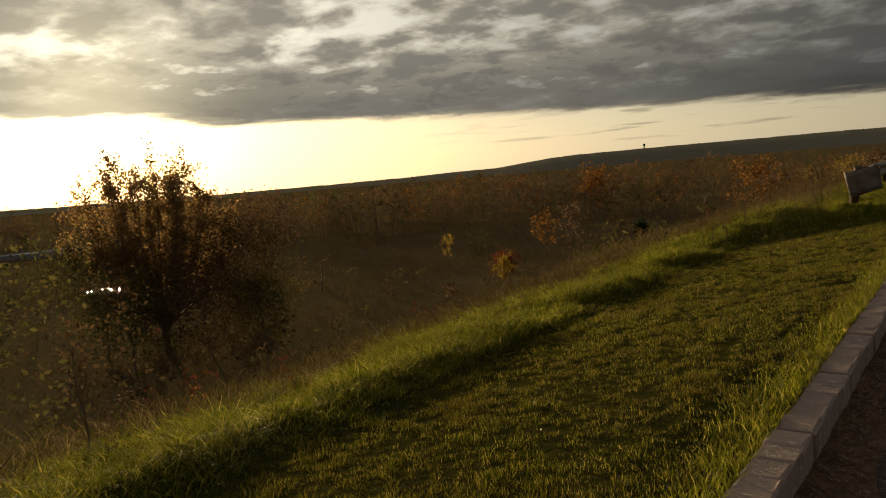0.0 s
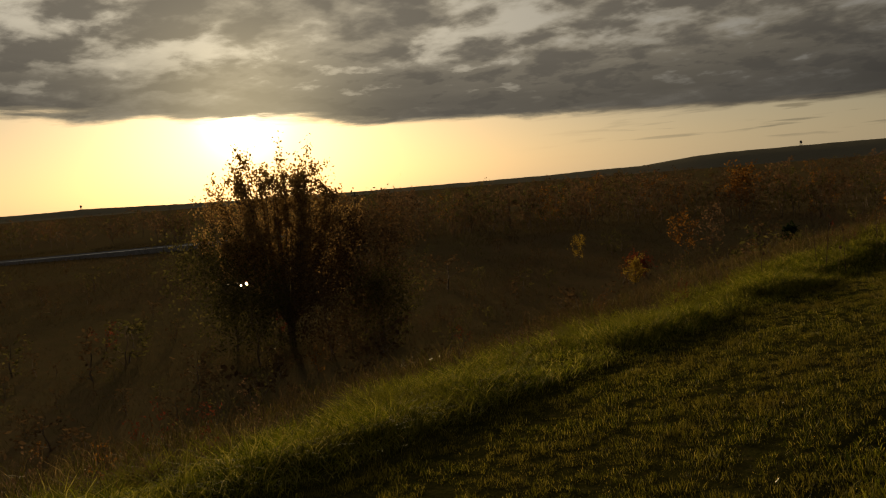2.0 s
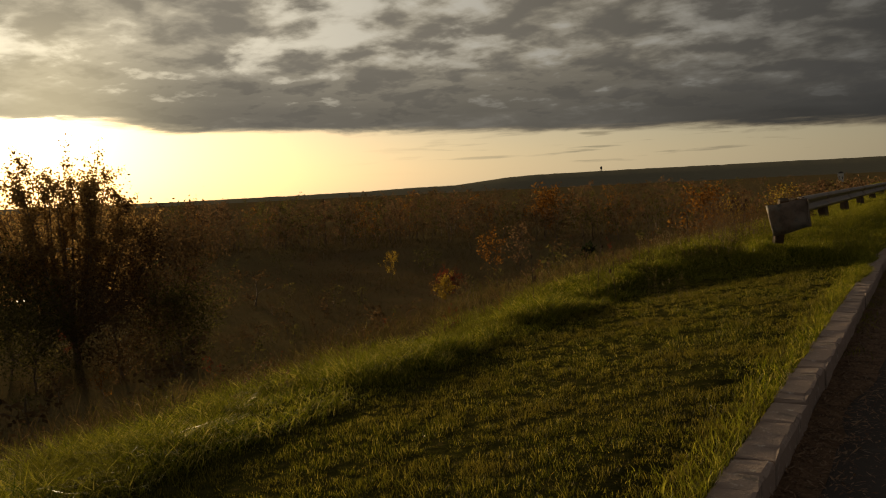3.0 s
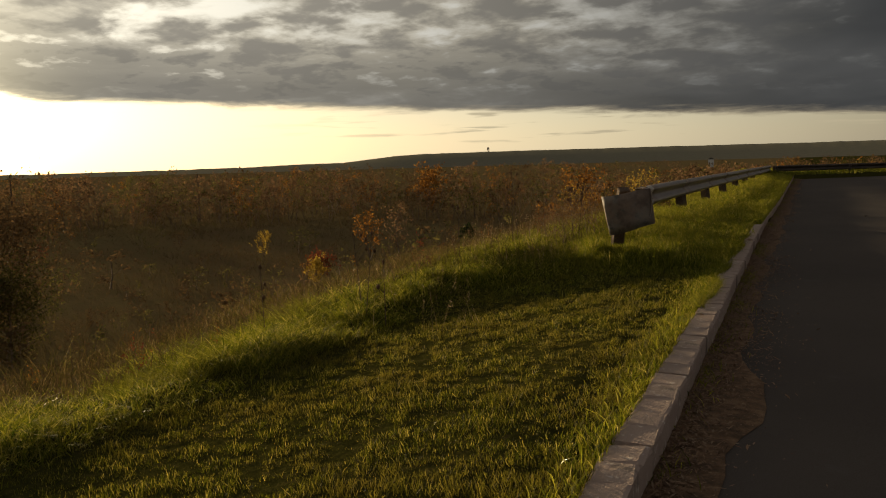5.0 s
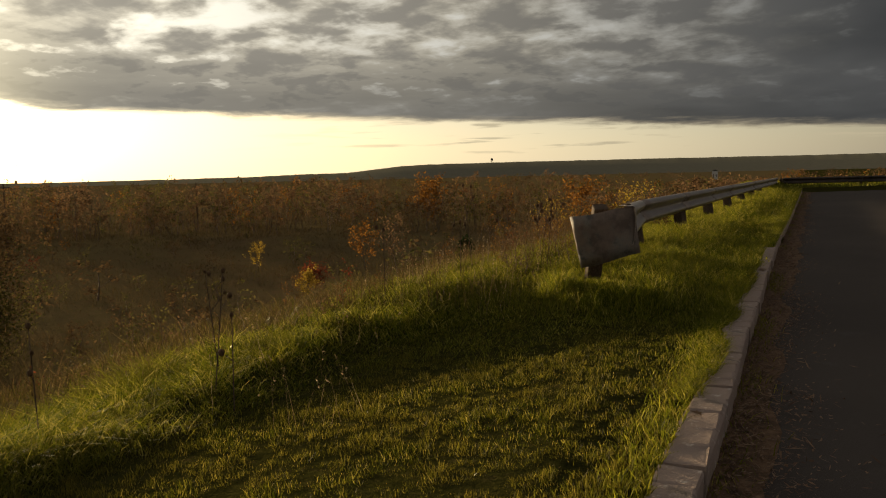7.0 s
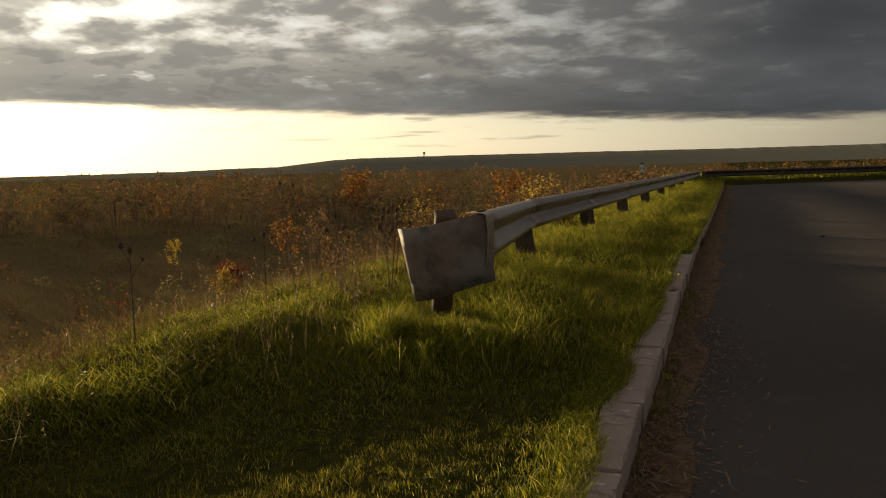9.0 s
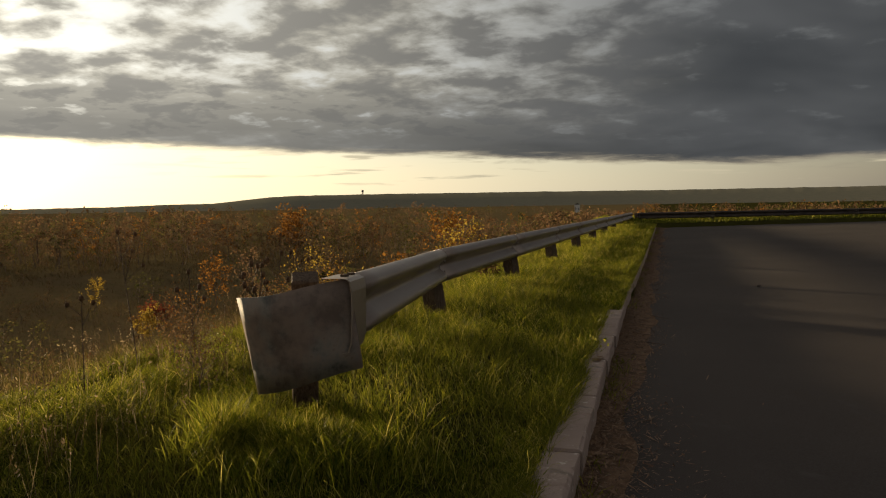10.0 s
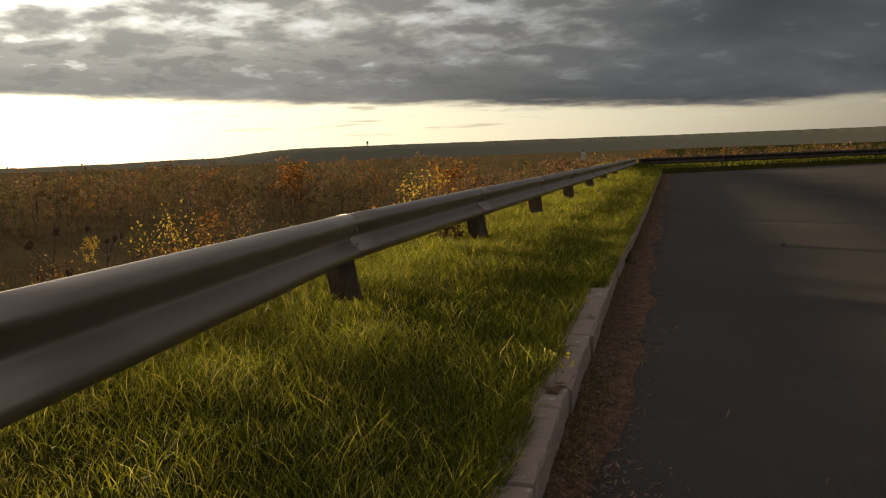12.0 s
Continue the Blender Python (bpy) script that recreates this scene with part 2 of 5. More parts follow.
    M["verge"] = grass("verge_grass", ((0, (0.028, 0.048, 0.003)), (0.35, (0.118, 0.133, 0.008)), (0.6, (0.202, 0.200, 0.012)), (0.84, (0.36, 0.32, 0.030)), (1, (0.56, 0.46, 0.12))), (0.175, 0.167, 0.017), 0.57)
    M["tall"] = grass("tall_grass", ((0, (0.024, 0.042, 0.004)), (0.4, (0.125, 0.140, 0.010)), (0.75, (0.245, 0.225, 0.018)), (1, (0.50, 0.42, 0.10))), (0.115, 0.105, 0.015), 0.58, 0.06)
    M["bank"] = grass("bank_grass", ((0, (0.030, 0.034, 0.006)), (0.4, (0.080, 0.074, 0.012)), (0.7, (0.13, 0.092, 0.034)), (1, (0.27, 0.19, 0.08))), (0.11, 0.068, 0.028), 0.45, 0.04)
    M["weeds"] = grass("dry_weeds", ((0, (0.060, 0.044, 0.021)), (0.5, (0.105, 0.068, 0.033)), (0.92, (0.14, 0.092, 0.042)), (1, (0.17, 0.115, 0.055))), (0.105, 0.072, 0.036), 0.18, 0.0)

    k = Mat("galvanised_steel")
    a, b, c = k.noise(1.7, 6, 0.65), k.noise(45, 4, 0.6), k.noise(2.0, 5, 0.7, stretch=(1, 1, 9))
    col = k.mix(a, (0.25, 0.188, 0.150), (0.39, 0.325, 0.275))
    col = k.mix(k.ramp(c, (0.56, (0, 0, 0)), (0.74, (0.75, 0.75, 0.75))), col, (0.17, 0.125, 0.09))
    k.bump(b, 0.12, 0.003)
    M["steel"] = k.done(col, k.ramp(a, (0.3, (0.33,) * 3), (0.75, (0.5,) * 3)), 0.6)

    k = Mat("rust_dark_steel")
    M["rusty"] = k.done(k.ramp(k.noise(3.0, 6, 0.65), (0.3, (0.035, 0.028, 0.024)), (0.7, (0.09, 0.065, 0.05))), 0.75, 0.3)
    k = Mat("dull_plate")
    a, b, c = k.noise(7.0, 6, 0.7), k.noise(60, 3), k.noise(3.2, 4, 0.6, stretch=(1, 1, 0.6))
    col = k.ramp(a, (0.36, (0.085, 0.083, 0.072)), (0.48, (0.19, 0.17, 0.145)), (0.56, (0.235, 0.19, 0.15)), (0.66, (0.13, 0.10, 0.078)))
    col = k.mix(k.ramp(c, (0.44, (0, 0, 0)), (0.54, (0.85, 0.85, 0.85))), col, k.ramp(a, (0.4, (0.145, 0.10, 0.076)), (0.6, (0.235, 0.165, 0.125))))
    k.bump(b, 0.15, 0.003)
    M["plate"] = k.done(col, 0.7, 0.25)

    k = Mat("weathered_post_wood")
    a = k.noise(14, 6, 0.65, stretch=(6, 6, 0.7))
    col = k.ramp(a, (0.3, (0.045, 0.03, 0.02)), (0.6, (0.125, 0.088, 0.06)), (0.8, (0.20, 0.155, 0.11)))
    k.bump(a, 0.8, 0.01)
    M["wood"] = k.done(col, 0.9, 0, 0.2)

    k = Mat("bark")
    a = k.noise(3, 5, 0.6, stretch=(3, 3, 0.6))
    M["bark"] = k.done(k.ramp(a, (0.3, (0.09, 0.065, 0.048)), (0.7, (0.20, 0.155, 0.115))), 0.95, 0, 0.1)

    def foliage(name, stops, through=0.4):
        k = Mat(name)
        return k.leafy(k.ramp(k.island(), *stops), through, 0.8, 0.0)

    M["leaf_russet"] = foliage("russet_leaves", ((0, (0.10, 0.061, 0.036)), (0.5, (0.13, 0.078, 0.043)), (0.85, (0.155, 0.094, 0.048)), (1, (0.19, 0.12, 0.054))))
    # brighter copy of the russet leaves: the backlit glow is put into the colour
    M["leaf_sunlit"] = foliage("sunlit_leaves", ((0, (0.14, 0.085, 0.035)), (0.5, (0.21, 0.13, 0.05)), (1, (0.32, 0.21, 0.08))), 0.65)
    M["leaf_orange"] = foliage("orange_leaves", ((0, (0.10, 0.042, 0.012)), (0.6, (0.18, 0.08, 0.018)), (1, (0.30, 0.15, 0.032))))
    M["leaf_yellow"] = foliage("yellow_leaves", ((0, (0.18, 0.115, 0.018)), (0.6, (0.30, 0.20, 0.03)), (1, (0.42, 0.31, 0.06))))
    M["leaf_olive"] = foliage("olive_leaves", ((0, (0.042, 0.042, 0.015)), (0.6, (0.080, 0.072, 0.023)), (1, (0.13, 0.105, 0.035))))
    M["leaf_umber"] = foliage("umber_leaves", ((0, (0.06, 0.040, 0.021)), (0.6, (0.105, 0.066, 0.032)), (1, (0.15, 0.095, 0.045))), 0.25)
    M["leaf_red"] = foliage("red_leaves", ((0, (0.07, 0.018, 0.011)), (0.6, (0.12, 0.03, 0.015)), (1, (0.18, 0.055, 0.025))))
    M["leaf_green"] = foliage("dark_green_needles", ((0, (0.018, 0.03, 0.012)), (1, (0.045, 0.06, 0.02))), 0.2)
    k = Mat("seed_head")
    M["seed"] = k.done(k.ramp(k.noise(60, 4), (0.3, (0.05, 0.03, 0.018)), (0.7, (0.15, 0.09, 0.05))), 0.9, 0, 0.1)

    k = Mat("pale_fluff")
    M["fluff"] = k.leafy(k.ramp(k.island(), (0.0, (0.11, 0.075, 0.04)), (0.6, (0.20, 0.145, 0.08)), (1.0, (0.34, 0.26, 0.16))), 0.4, 0.8, 0.1)
    k = Mat("still_water")
    k.bump(k.noise(1.2, 3), 0.05, 0.02)
    M["water"] = k.done((0.02, 0.022, 0.02), 0.06, 0, 0.5)
    k = Mat("wet_road")
    M["wet_road"] = k.done(k.mix(k.noise(0.5, 4), (0.10, 0.095, 0.09), (0.16, 0.15, 0.14)), k.ramp(k.noise(0.15, 4), (0.35, (0.18,) * 3), (0.7, (0.5,) * 3)), 0, 0.5)
    # wooded hills with the distance haze painted in as a paler base colour
    k = Mat("hazy_hill_woods")
    a, b = k.noise(0.01, 6, 0.7), k.noise(0.06, 4, 0.7)
    M["hill"] = k.done(k.mix(a, k.ramp(b, (0.3, (0.135, 0.130, 0.095)), (0.7, (0.20, 0.185, 0.135))), (0.165, 0.155, 0.118)), 1.0, 0, 0.0)
    k = Mat("painted_wall")
    M["wall_pale"] = k.done(k.mix(k.noise(0.8, 4), (0.55, 0.54, 0.52), (0.70, 0.69, 0.66)), 0.8)
    k = Mat("roof_dark")
    M["roof"] = k.done(k.mix(k.noise(1.0, 4), (0.06, 0.055, 0.05), (0.11, 0.10, 0.09)), 0.85)
    return M


M = make_materials()


# ---- mesh helpers ----
rng = np.random.default_rng(7)


def part(name, bm, material, parent=None, label="", smooth=False):
    me = bpy.data.meshes.new(name)
    bm.to_mesh(me)
    bm.free()
    me.materials.append(material)
    if smooth:
        me.polygons.foreach_set("use_smooth", [True] * len(me.polygons))
    ob = new(name, me)
    ob.parent = parent
    return tagged(ob, label)


def tri_mesh(name, V, T, materials, index=None, parent=None, smooth=False):
    """One mesh object from an array of points and an array of triangles."""
    V, T = np.asarray(V, np.float32), np.asarray(T, np.int32)
    me = bpy.data.meshes.new(name)
    me.vertices.add(len(V))
    me.vertices.foreach_set("co", V.ravel())
    me.loops.add(3 * len(T))
    me.loops.foreach_set("vertex_index", T.ravel())
    me.polygons.add(len(T))
    me.polygons.foreach_set("loop_start", np.arange(0, 3 * len(T), 3, dtype=np.int32))
    for mt in materials:
        me.materials.append(mt)
    if index is not None:
        me.polygons.foreach_set("material_index", np.asarray(index, np.int32))
    if smooth:
        me.polygons.foreach_set("use_smooth", np.ones(len(T), bool))
    me.update(calc_edges=True)
    me.validate()
    ob = new(name, me)
    ob.parent = parent
    return ob


def empty(name, at=(0, 0, 0)):
    ob = new(name)
    ob.location = at
    ob.empty_display_size = 0.2
    return ob


def box(bm, size, at=(0, 0, 0), bevel=0.0, turn=None):
    m = Matrix.Translation(at) @ (turn or Matrix()) @ Matrix.Diagonal((*size, 1))
    got = bmesh.ops.create_cube(bm, size=1.0, matrix=m)
    if bevel:
        edges = {e for v in got["verts"] for e in v.link_edges}
        bmesh.ops.bevel(bm, geom=list(edges), offset=bevel, segments=2, affect="EDGES", profile=0.5)
    return got["verts"]


def cylinder(bm, r1, r2, depth, at=(0, 0, 0), turn=None, seg=12):
    m = Matrix.Translation(at) @ (turn or Matrix())
    return bmesh.ops.create_cone(bm, cap_ends=True, segments=seg, radius1=r1, radius2=r2, depth=depth, matrix=m)["verts"]


def smooth01(x, lo, hi):
    t = np.clip((x - lo) / (hi - lo), 0, 1)
    return t * t * (3 - 2 * t)


# ---- lie of the land ----
FAR_EDGE = 34.0
VALLEY = -10.2


def kerb_x(y):
    return 0.013 * np.maximum(0.0, y - 6.0)


def fall(y):
    return -0.0068 * np.clip(y - 5.0, 0.0, 8.0) + 0.0068 * np.clip(y - 15.0, 0.0, 30.0)


def waves(x, y, s, seed):
    """Smooth irregular noise from -1 to 1 with features about 2 s across."""
    x, y = np.asarray(x, float) / (2 * s) + 17.3 * seed, np.asarray(y, float) / (2 * s) - 9.1 * seed
    i, j = np.floor(x), np.floor(y)
    fx, fy = x - i, y - j
    fx, fy = fx * fx * (3 - 2 * fx), fy * fy * (3 - 2 * fy)

    def at(p, q):
        v = np.sin(p * 127.1 + q * 311.7 + seed * 74.7) * 43758.5453
        return 2 * (v - np.floor(v)) - 1

    return (at(i, j) * (1 - fx) + at(i + 1, j) * fx) * (1 - fy) + (at(i, j + 1) * (1 - fx) + at(i + 1, j + 1) * fx) * fy


def far_edge(x):
    """Where the asphalt ends, running obliquely across the view."""
    return FAR_EDGE + 0.55 * np.clip(np.asarray(x, float) - 0.8, 0, 40)


def bank_foot(y):
    """Distance from the kerb at which the mown lawn meets the tall grass."""
    y = np.asarray(y, float)
    base = np.interp(y, [-20, -11, -7, -4, -3, -2, -1, 0, 1, 4, 40], [2.5, 2.72, 2.78, 2.72, 2.6, 2.37, 2.1, 1.9, 1.78, 1.9, 2.1])
    return base + 0.10 * waves(y, 0 * y, 0.7, 3.0) + 0.05 * waves(y, 0 * y + 4, 0.25, 2.0)


def land(x, y):
    """Height of the open ground."""
    x, y = np.asarray(x, float), np.asarray(y, float)
    u = kerb_x(y) - x
    v = y - far_edge(x)
    d = np.maximum(u - 2.95, v - 7.5)
    berm = smooth01(y, -2.5 + 0.9 * (2.0 - u), 0.45) * smooth01(u, 0.15, 1.1)
    lawn = -0.085 * np.clip(u - 0.15, 0, 2.35)
    bank = 0.03 * smooth01(u - bank_foot(np.clip(y, -60, 60)), 0.0, 0.55) * smooth01(y, 1.5, -0.5)
    top = np.where(v < 0, 0.15, 0.2) + fall(np.minimum(y, 60)) + lawn * (1 - berm) + 0.10 * berm + bank * (1 - 0.6 * berm) + 0.010 * waves(x, y, 0.5, 1.0)
    gentle, steep = 0.22 * np.clip(d, 0, 3.0) + 0.04 * berm * np.clip(d, 0, 3.0), 0.46 * np.maximum(d - 3.0, 0)
    down = gentle + steep + 0.08 * waves(x, y, 2.5, 4.0) * smooth01(d, 0.6, 3) + 0.6 * waves(x, y, 14, 2.0) * smooth01(d, 6, 20)
    z = top - np.where(d > 0, down, 0)
    floor = VALLEY + 0.5 * waves(x, y, 30, 1.3)
    soft = 0.5 * (z + floor + np.sqrt((z - floor) ** 2 + 2.0))
    return np.where(d > 10, soft, z)


def spread(lo, hi, fine_lo, fine_hi, step, grow=1.18):
    inner = list(np.arange(fine_lo, fine_hi, step))
    a, s = [fine_lo], step
    while a[-1] > lo:
        s *= grow
        a.append(a[-1] - s)
    b, s = [inner[-1]], step
    while b[-1] < hi:
        s *= grow
        b.append(b[-1] + s)
    return np.array(a[:0:-1] + inner + b[1:])


def build_ground():
    xs = spread(-4600, 4600, -13, 24.0, 0.3)
    ys = spread(-4600, 4600, -20, 50, 0.6)
    X, Y = np.meshgrid(xs, ys)
    Z = land(X, Y)
    under = (X > kerb_x(Y) - 0.12) & (Y < far_edge(X))
    Z = np.where(under, np.minimum(Z, fall(Y) - 0.08), Z)
    V = np.stack([X, Y, Z], -1).reshape(-1, 3)
    i = np.arange(len(ys) - 1)[:, None] * len(xs) + np.arange(len(xs) - 1)[None]
    a, b, c, d = i.ravel(), i.ravel() + 1, i.ravel() + 1 + len(xs), i.ravel() + len(xs)
    T = np.concatenate([np.stack([a, b, c], -1), np.stack([a, c, d], -1)])
    ob = tri_mesh("ground", V, T, [M["ground"]], smooth=True)
    tagged(ob, "brown autumn ground falling from the lawn into a wide valley", "ground", kind="structure")


def build_road():
    ys = np.linspace(0, 1, 44)
    xs = np.concatenate([[0.0], np.arange(1, 42, 2.0)])
    X, Y = np.meshgrid(xs, ys)
    Y = -30 + Y * (far_edge(X) + 30)
    Xw = np.where(X == 0, kerb_x(Y) - 0.02, X)
    Z = fall(Y) + 0.02 * smooth01(Xw, 0, 6)
    V = np.stack([Xw, Y, Z], -1).reshape(-1, 3)
    i = np.arange(len(ys) - 1)[:, None] * len(xs) + np.arange(len(xs) - 1)[None]
    a, b, c, d = i.ravel(), i.ravel() + 1, i.ravel() + 1 + len(xs), i.ravel() + len(xs)
    T = np.concatenate([np.stack([a, b, c], -1), np.stack([a, c, d], -1)])
    tagged(tri_mesh("road", V, T, [M["asphalt"]], smooth=True), "dark worn asphalt of an overlook car park", "road", kind="structure")


build_ground()
build_road()


# ---- hills on the horizon ----
def ridge(name, dist, profile, label, ripple, deep=500):
    """A long low hill round the view; profile: rows of azimuth and elevation in degrees."""
    azs = np.arange(-75, 140, 0.12)
    els = np.interp(azs, [p[0] for p in profile], [p[1] for p in profile])
    r = np.random.default_rng(int(dist))
    jag = np.convolve(r.normal(0, 1, len(azs)), np.ones(5) / 5, "same") * ripple
    V = []
    for k, (back, frac) in enumerate(((-deep, 0.0), (-deep * 0.45, 0.55), (0, 1.0), (deep * 0.6, 0.7))):
        R = dist + back
        zt = 1.3 + dist * np.tan(np.radians(els)) + (jag if frac == 1 else 0)
        base = VALLEY - 2
        V.append(np.stack([-np.sin(np.radians(azs)) * R, np.cos(np.radians(azs)) * R, base + (zt - base) * frac], -1))
    V = np.concatenate(V)
    n = len(azs)
    T = []
    for k in range(3):
        a = np.arange(n - 1) + k * n
        T += [np.stack([a, a + n, a + n + 1], -1), np.stack([a, a + n + 1, a + 1], -1)]
    tagged(tri_mesh(name, V, np.concatenate(T), [M["hill"]], smooth=True), label, "hill", kind="structure")


ridge("backdrop_ridge", 3300, ((-75, 0.5), (-40, 0.6), (-13, 0.70), (0, 0.72), (8, 0.76), (20, 0.76), (25, 0.72), (27, 0.62), (28.6, 0.46), (30.5, 0.27), (34, 0.22), (37, 0.12), (44, -0.02), (55, -0.1), (140, -0.3)), "long wooded ridge hazy on the horizon", 0.8)
ridge("backdrop_plain", 4300, ((-75, 0.2), (20, 0.2), (34, 0.15), (42, 0.08), (50, 0.04), (58, 0.07), (62, 0.14), (68, 0.27), (75, 0.15), (95, 0.3), (140, 0.2)), "faint low wooded skyline far off", 1.5)


# ---- kerb ----
def kerb_mesh(seed, width):
    r = random.Random(seed)
    bm = bmesh.new()
    box(bm, (width, 0.985, 0.25), (-width / 2, 0, 0.025))
    bmesh.ops.subdivide_edges(bm, edges=[e for e in bm.edges if abs(e.verts[0].co.y - e.verts[1].co.y) > 0.5], cuts=4)
    top = [e for e in bm.edges if min(v.co.z for v in e.verts) > 0.14]
    bmesh.ops.bevel(bm, geom=top, offset=0.016, segments=2, affect="EDGES", profile=0.5)
    for v in bm.verts:
        v.co += Vector((r.uniform(-1, 1), 0, r.uniform(-1, 1))) * 0.007
    me = bpy.data.meshes.new("kerb_stone")
    bm.to_mesh(me)
    bm.free()
    me.materials.append(M["kerb"])
    return me


def build_kerb():
    kerb = tagged(empty("kerb"), "row of worn pinkish kerb stones along the lawn", "kerb", kind="structure")
    wide, slim = [kerb_mesh(s, 0.17) for s in range(4)], [kerb_mesh(s + 9, 0.10) for s in range(3)]
    joints = [-13.6, -12.6, -11.63, -10.6, -9.6, -8.7, -7.74, -6.93, -5.9, -4.75, -3.76, -2.53, -1.7, -0.87, 0.32, 1.4, 2.5, 3.6, 5.25]
    y = joints[0]
    while y > -27:
        y -= random.uniform(0.9, 1.15)
        joints.insert(0, y)
    y = joints[-1]
    while y < FAR_EDGE:
        y += random.uniform(0.9, 1.2)
        joints.append(y)
    for a, b in zip(joints, joints[1:]):
        mid = (a + b) / 2
        ob = new("kerb_stone", random.choice(wide if mid < 5.25 else slim))
        ob.parent = kerb
        ob.location = (float(kerb_x(mid)) + random.uniform(-0.006, 0.006), mid, float(fall(mid)) + random.uniform(-0.003, 0.003))
        ob.scale = (1, b - a - 0.006, 1)
        ob.rotation_euler = (random.uniform(-0.003, 0.003), random.uniform(-0.008, 0.008), -math.atan(0.013) * (mid > 6) + random.uniform(-0.006, 0.006))


build_kerb()


# ---- guard rails ----
def w_profile():
    """Cross-section of a W-beam from top to bottom: outward, upward."""
    key = [(0.000, 0.157), (0.020, 0.156), (0.050, 0.140), (0.075, 0.116), (0.080, 0.096), (0.073, 0.076), (0.045, 0.046), (0.012, 0.018), (0.005, 0.0)]
    full = key + [(o, -h) for o, h in key[-2::-1]]
    return full


def beam(bm, a, b, out_a, out_b, steps=6, thick=0.006, lap=0.0):
    """A length of W-beam between two points of its top edge."""
    prof = w_profile()
    rows = []
    for k in range(steps + 1):
        t = k / steps
        p, o = a.lerp(b, t), out_a.lerp(out_b, t).normalized()
        c = p - Vector((0, 0, 0.157))
        front = [bm.verts.new(c + o * (x + lap) + Vector((0, 0, h))) for x, h in prof]
        rear = [bm.verts.new(c + o * (x + lap - thick) + Vector((0, 0, h))) for x, h in prof]
        rows.append(front + rear[::-1])
    n = len(rows[0])
    for r0, r1 in zip(rows, rows[1:]):
        for i in range(n):
            bm.faces.new((r0[i], r0[(i + 1) % n], r1[(i + 1) % n], r1[i]))
    bm.faces.new(rows[0][::-1])
    bm.faces.new(rows[-1])
    bmesh.ops.recalc_face_normals(bm, faces=bm.faces)


def outward(a, b, side):
    d = (b - a).normalized()
    o = Vector((d.y, -d.x, 0)).normalized()
    return o * side


def post_mesh(bm, foot, head, size):
    """A rough square timber post from below the ground to its head, leaning."""
    axis = (head - foot)
    q = axis.to_track_quat("Z", "Y").to_matrix().to_4x4()
    verts = box(bm, (size, size * 0.86, axis.length), (foot + head) / 2, 0.012, q)
    for v in bm.verts:
        v.co += Vector((random.uniform(-1, 1), random.uniform(-1, 1), random.uniform(-1, 1))) * 0.004


def build_guardrail(name, line, label, side, posts, skew=0.0, metal="steel"):
    rail = tagged(empty(name, tuple(line[0])), label, "guard rail")
    base = line[0]
    pts = [p - base for p in line]
    outs = []
    for i, p in enumerate(pts):
        a, b = pts[max(i - 1, 0)], pts[min(i + 1, len(pts) - 1)]
        outs.append(outward(a, b, side))
    for i in range(len(pts) - 1):
        bm = bmesh.new()
        d = (pts[i + 1] - pts[i]).normalized()
        beam(bm, pts[i] - d * (0.12 if i else 0), pts[i + 1] + d * 0.12, outs[i], outs[i + 1], lap=0.0 if i % 2 else 0.007)
        ob = part("rail_panel", bm, M[metal], rail, smooth=True)
        for poly in ob.data.polygons:
            poly.use_smooth = len(poly.vertices) == 4
        for s in ((-0.05, 0.05) if i else (-0.02, 0.08)):
            for h in (-0.03, -0.115, -0.205, -0.28):
                bolt = bmesh.new()
                depth = 0.047 if h in (-0.03, -0.28) else 0.036
                q = outs[i].to_track_quat("Z", "Y").to_matrix().to_4x4()
                at = pts[i] + d * (s + 0.02) + outs[i] * (depth + 0.016) + Vector((0, 0, h))
                bmesh.ops.create_uvsphere(bolt, u_segments=8, v_segments=4, radius=0.017, matrix=Matrix.Translation(at) @ q @ Matrix.Diagonal((1, 1, 0.5, 1)))
                part("bolt", bolt, M["steel"], ob)
    for i in posts:
        p, o = pts[i], outs[i]
        d = (pts[min(i + 1, len(pts) - 1)] - pts[max(i - 1, 0)]).normalized()
        g = base + p
        ground = float(land(g.x, g.y)) - base.z
        head = p - o * 0.10 + Vector((0, 0, -0.03)) - d * 0.0
        foot = Vector((p.x, p.y, ground - 0.35)) - o * 0.0 + d * skew * (0.8 + 0.4 * random.random())
        bm = bmesh.new()
        post_mesh(bm, foot, head, 0.165)
        part("post", bm, M["wood"], rail, "weathered timber post")
    return rail


def rail_line():
    pts = [Vector((-1.055, 0.0, 0.957)), Vector((-1.615, 3.85, 0.863)), Vector((-1.555, 7.66, 0.848))]
    end = Vector((-0.84, 38.0, 0.71))
    n = 8
    for k in range(1, n + 1):
        pts.append(pts[2].lerp(end, k / n))
    return pts


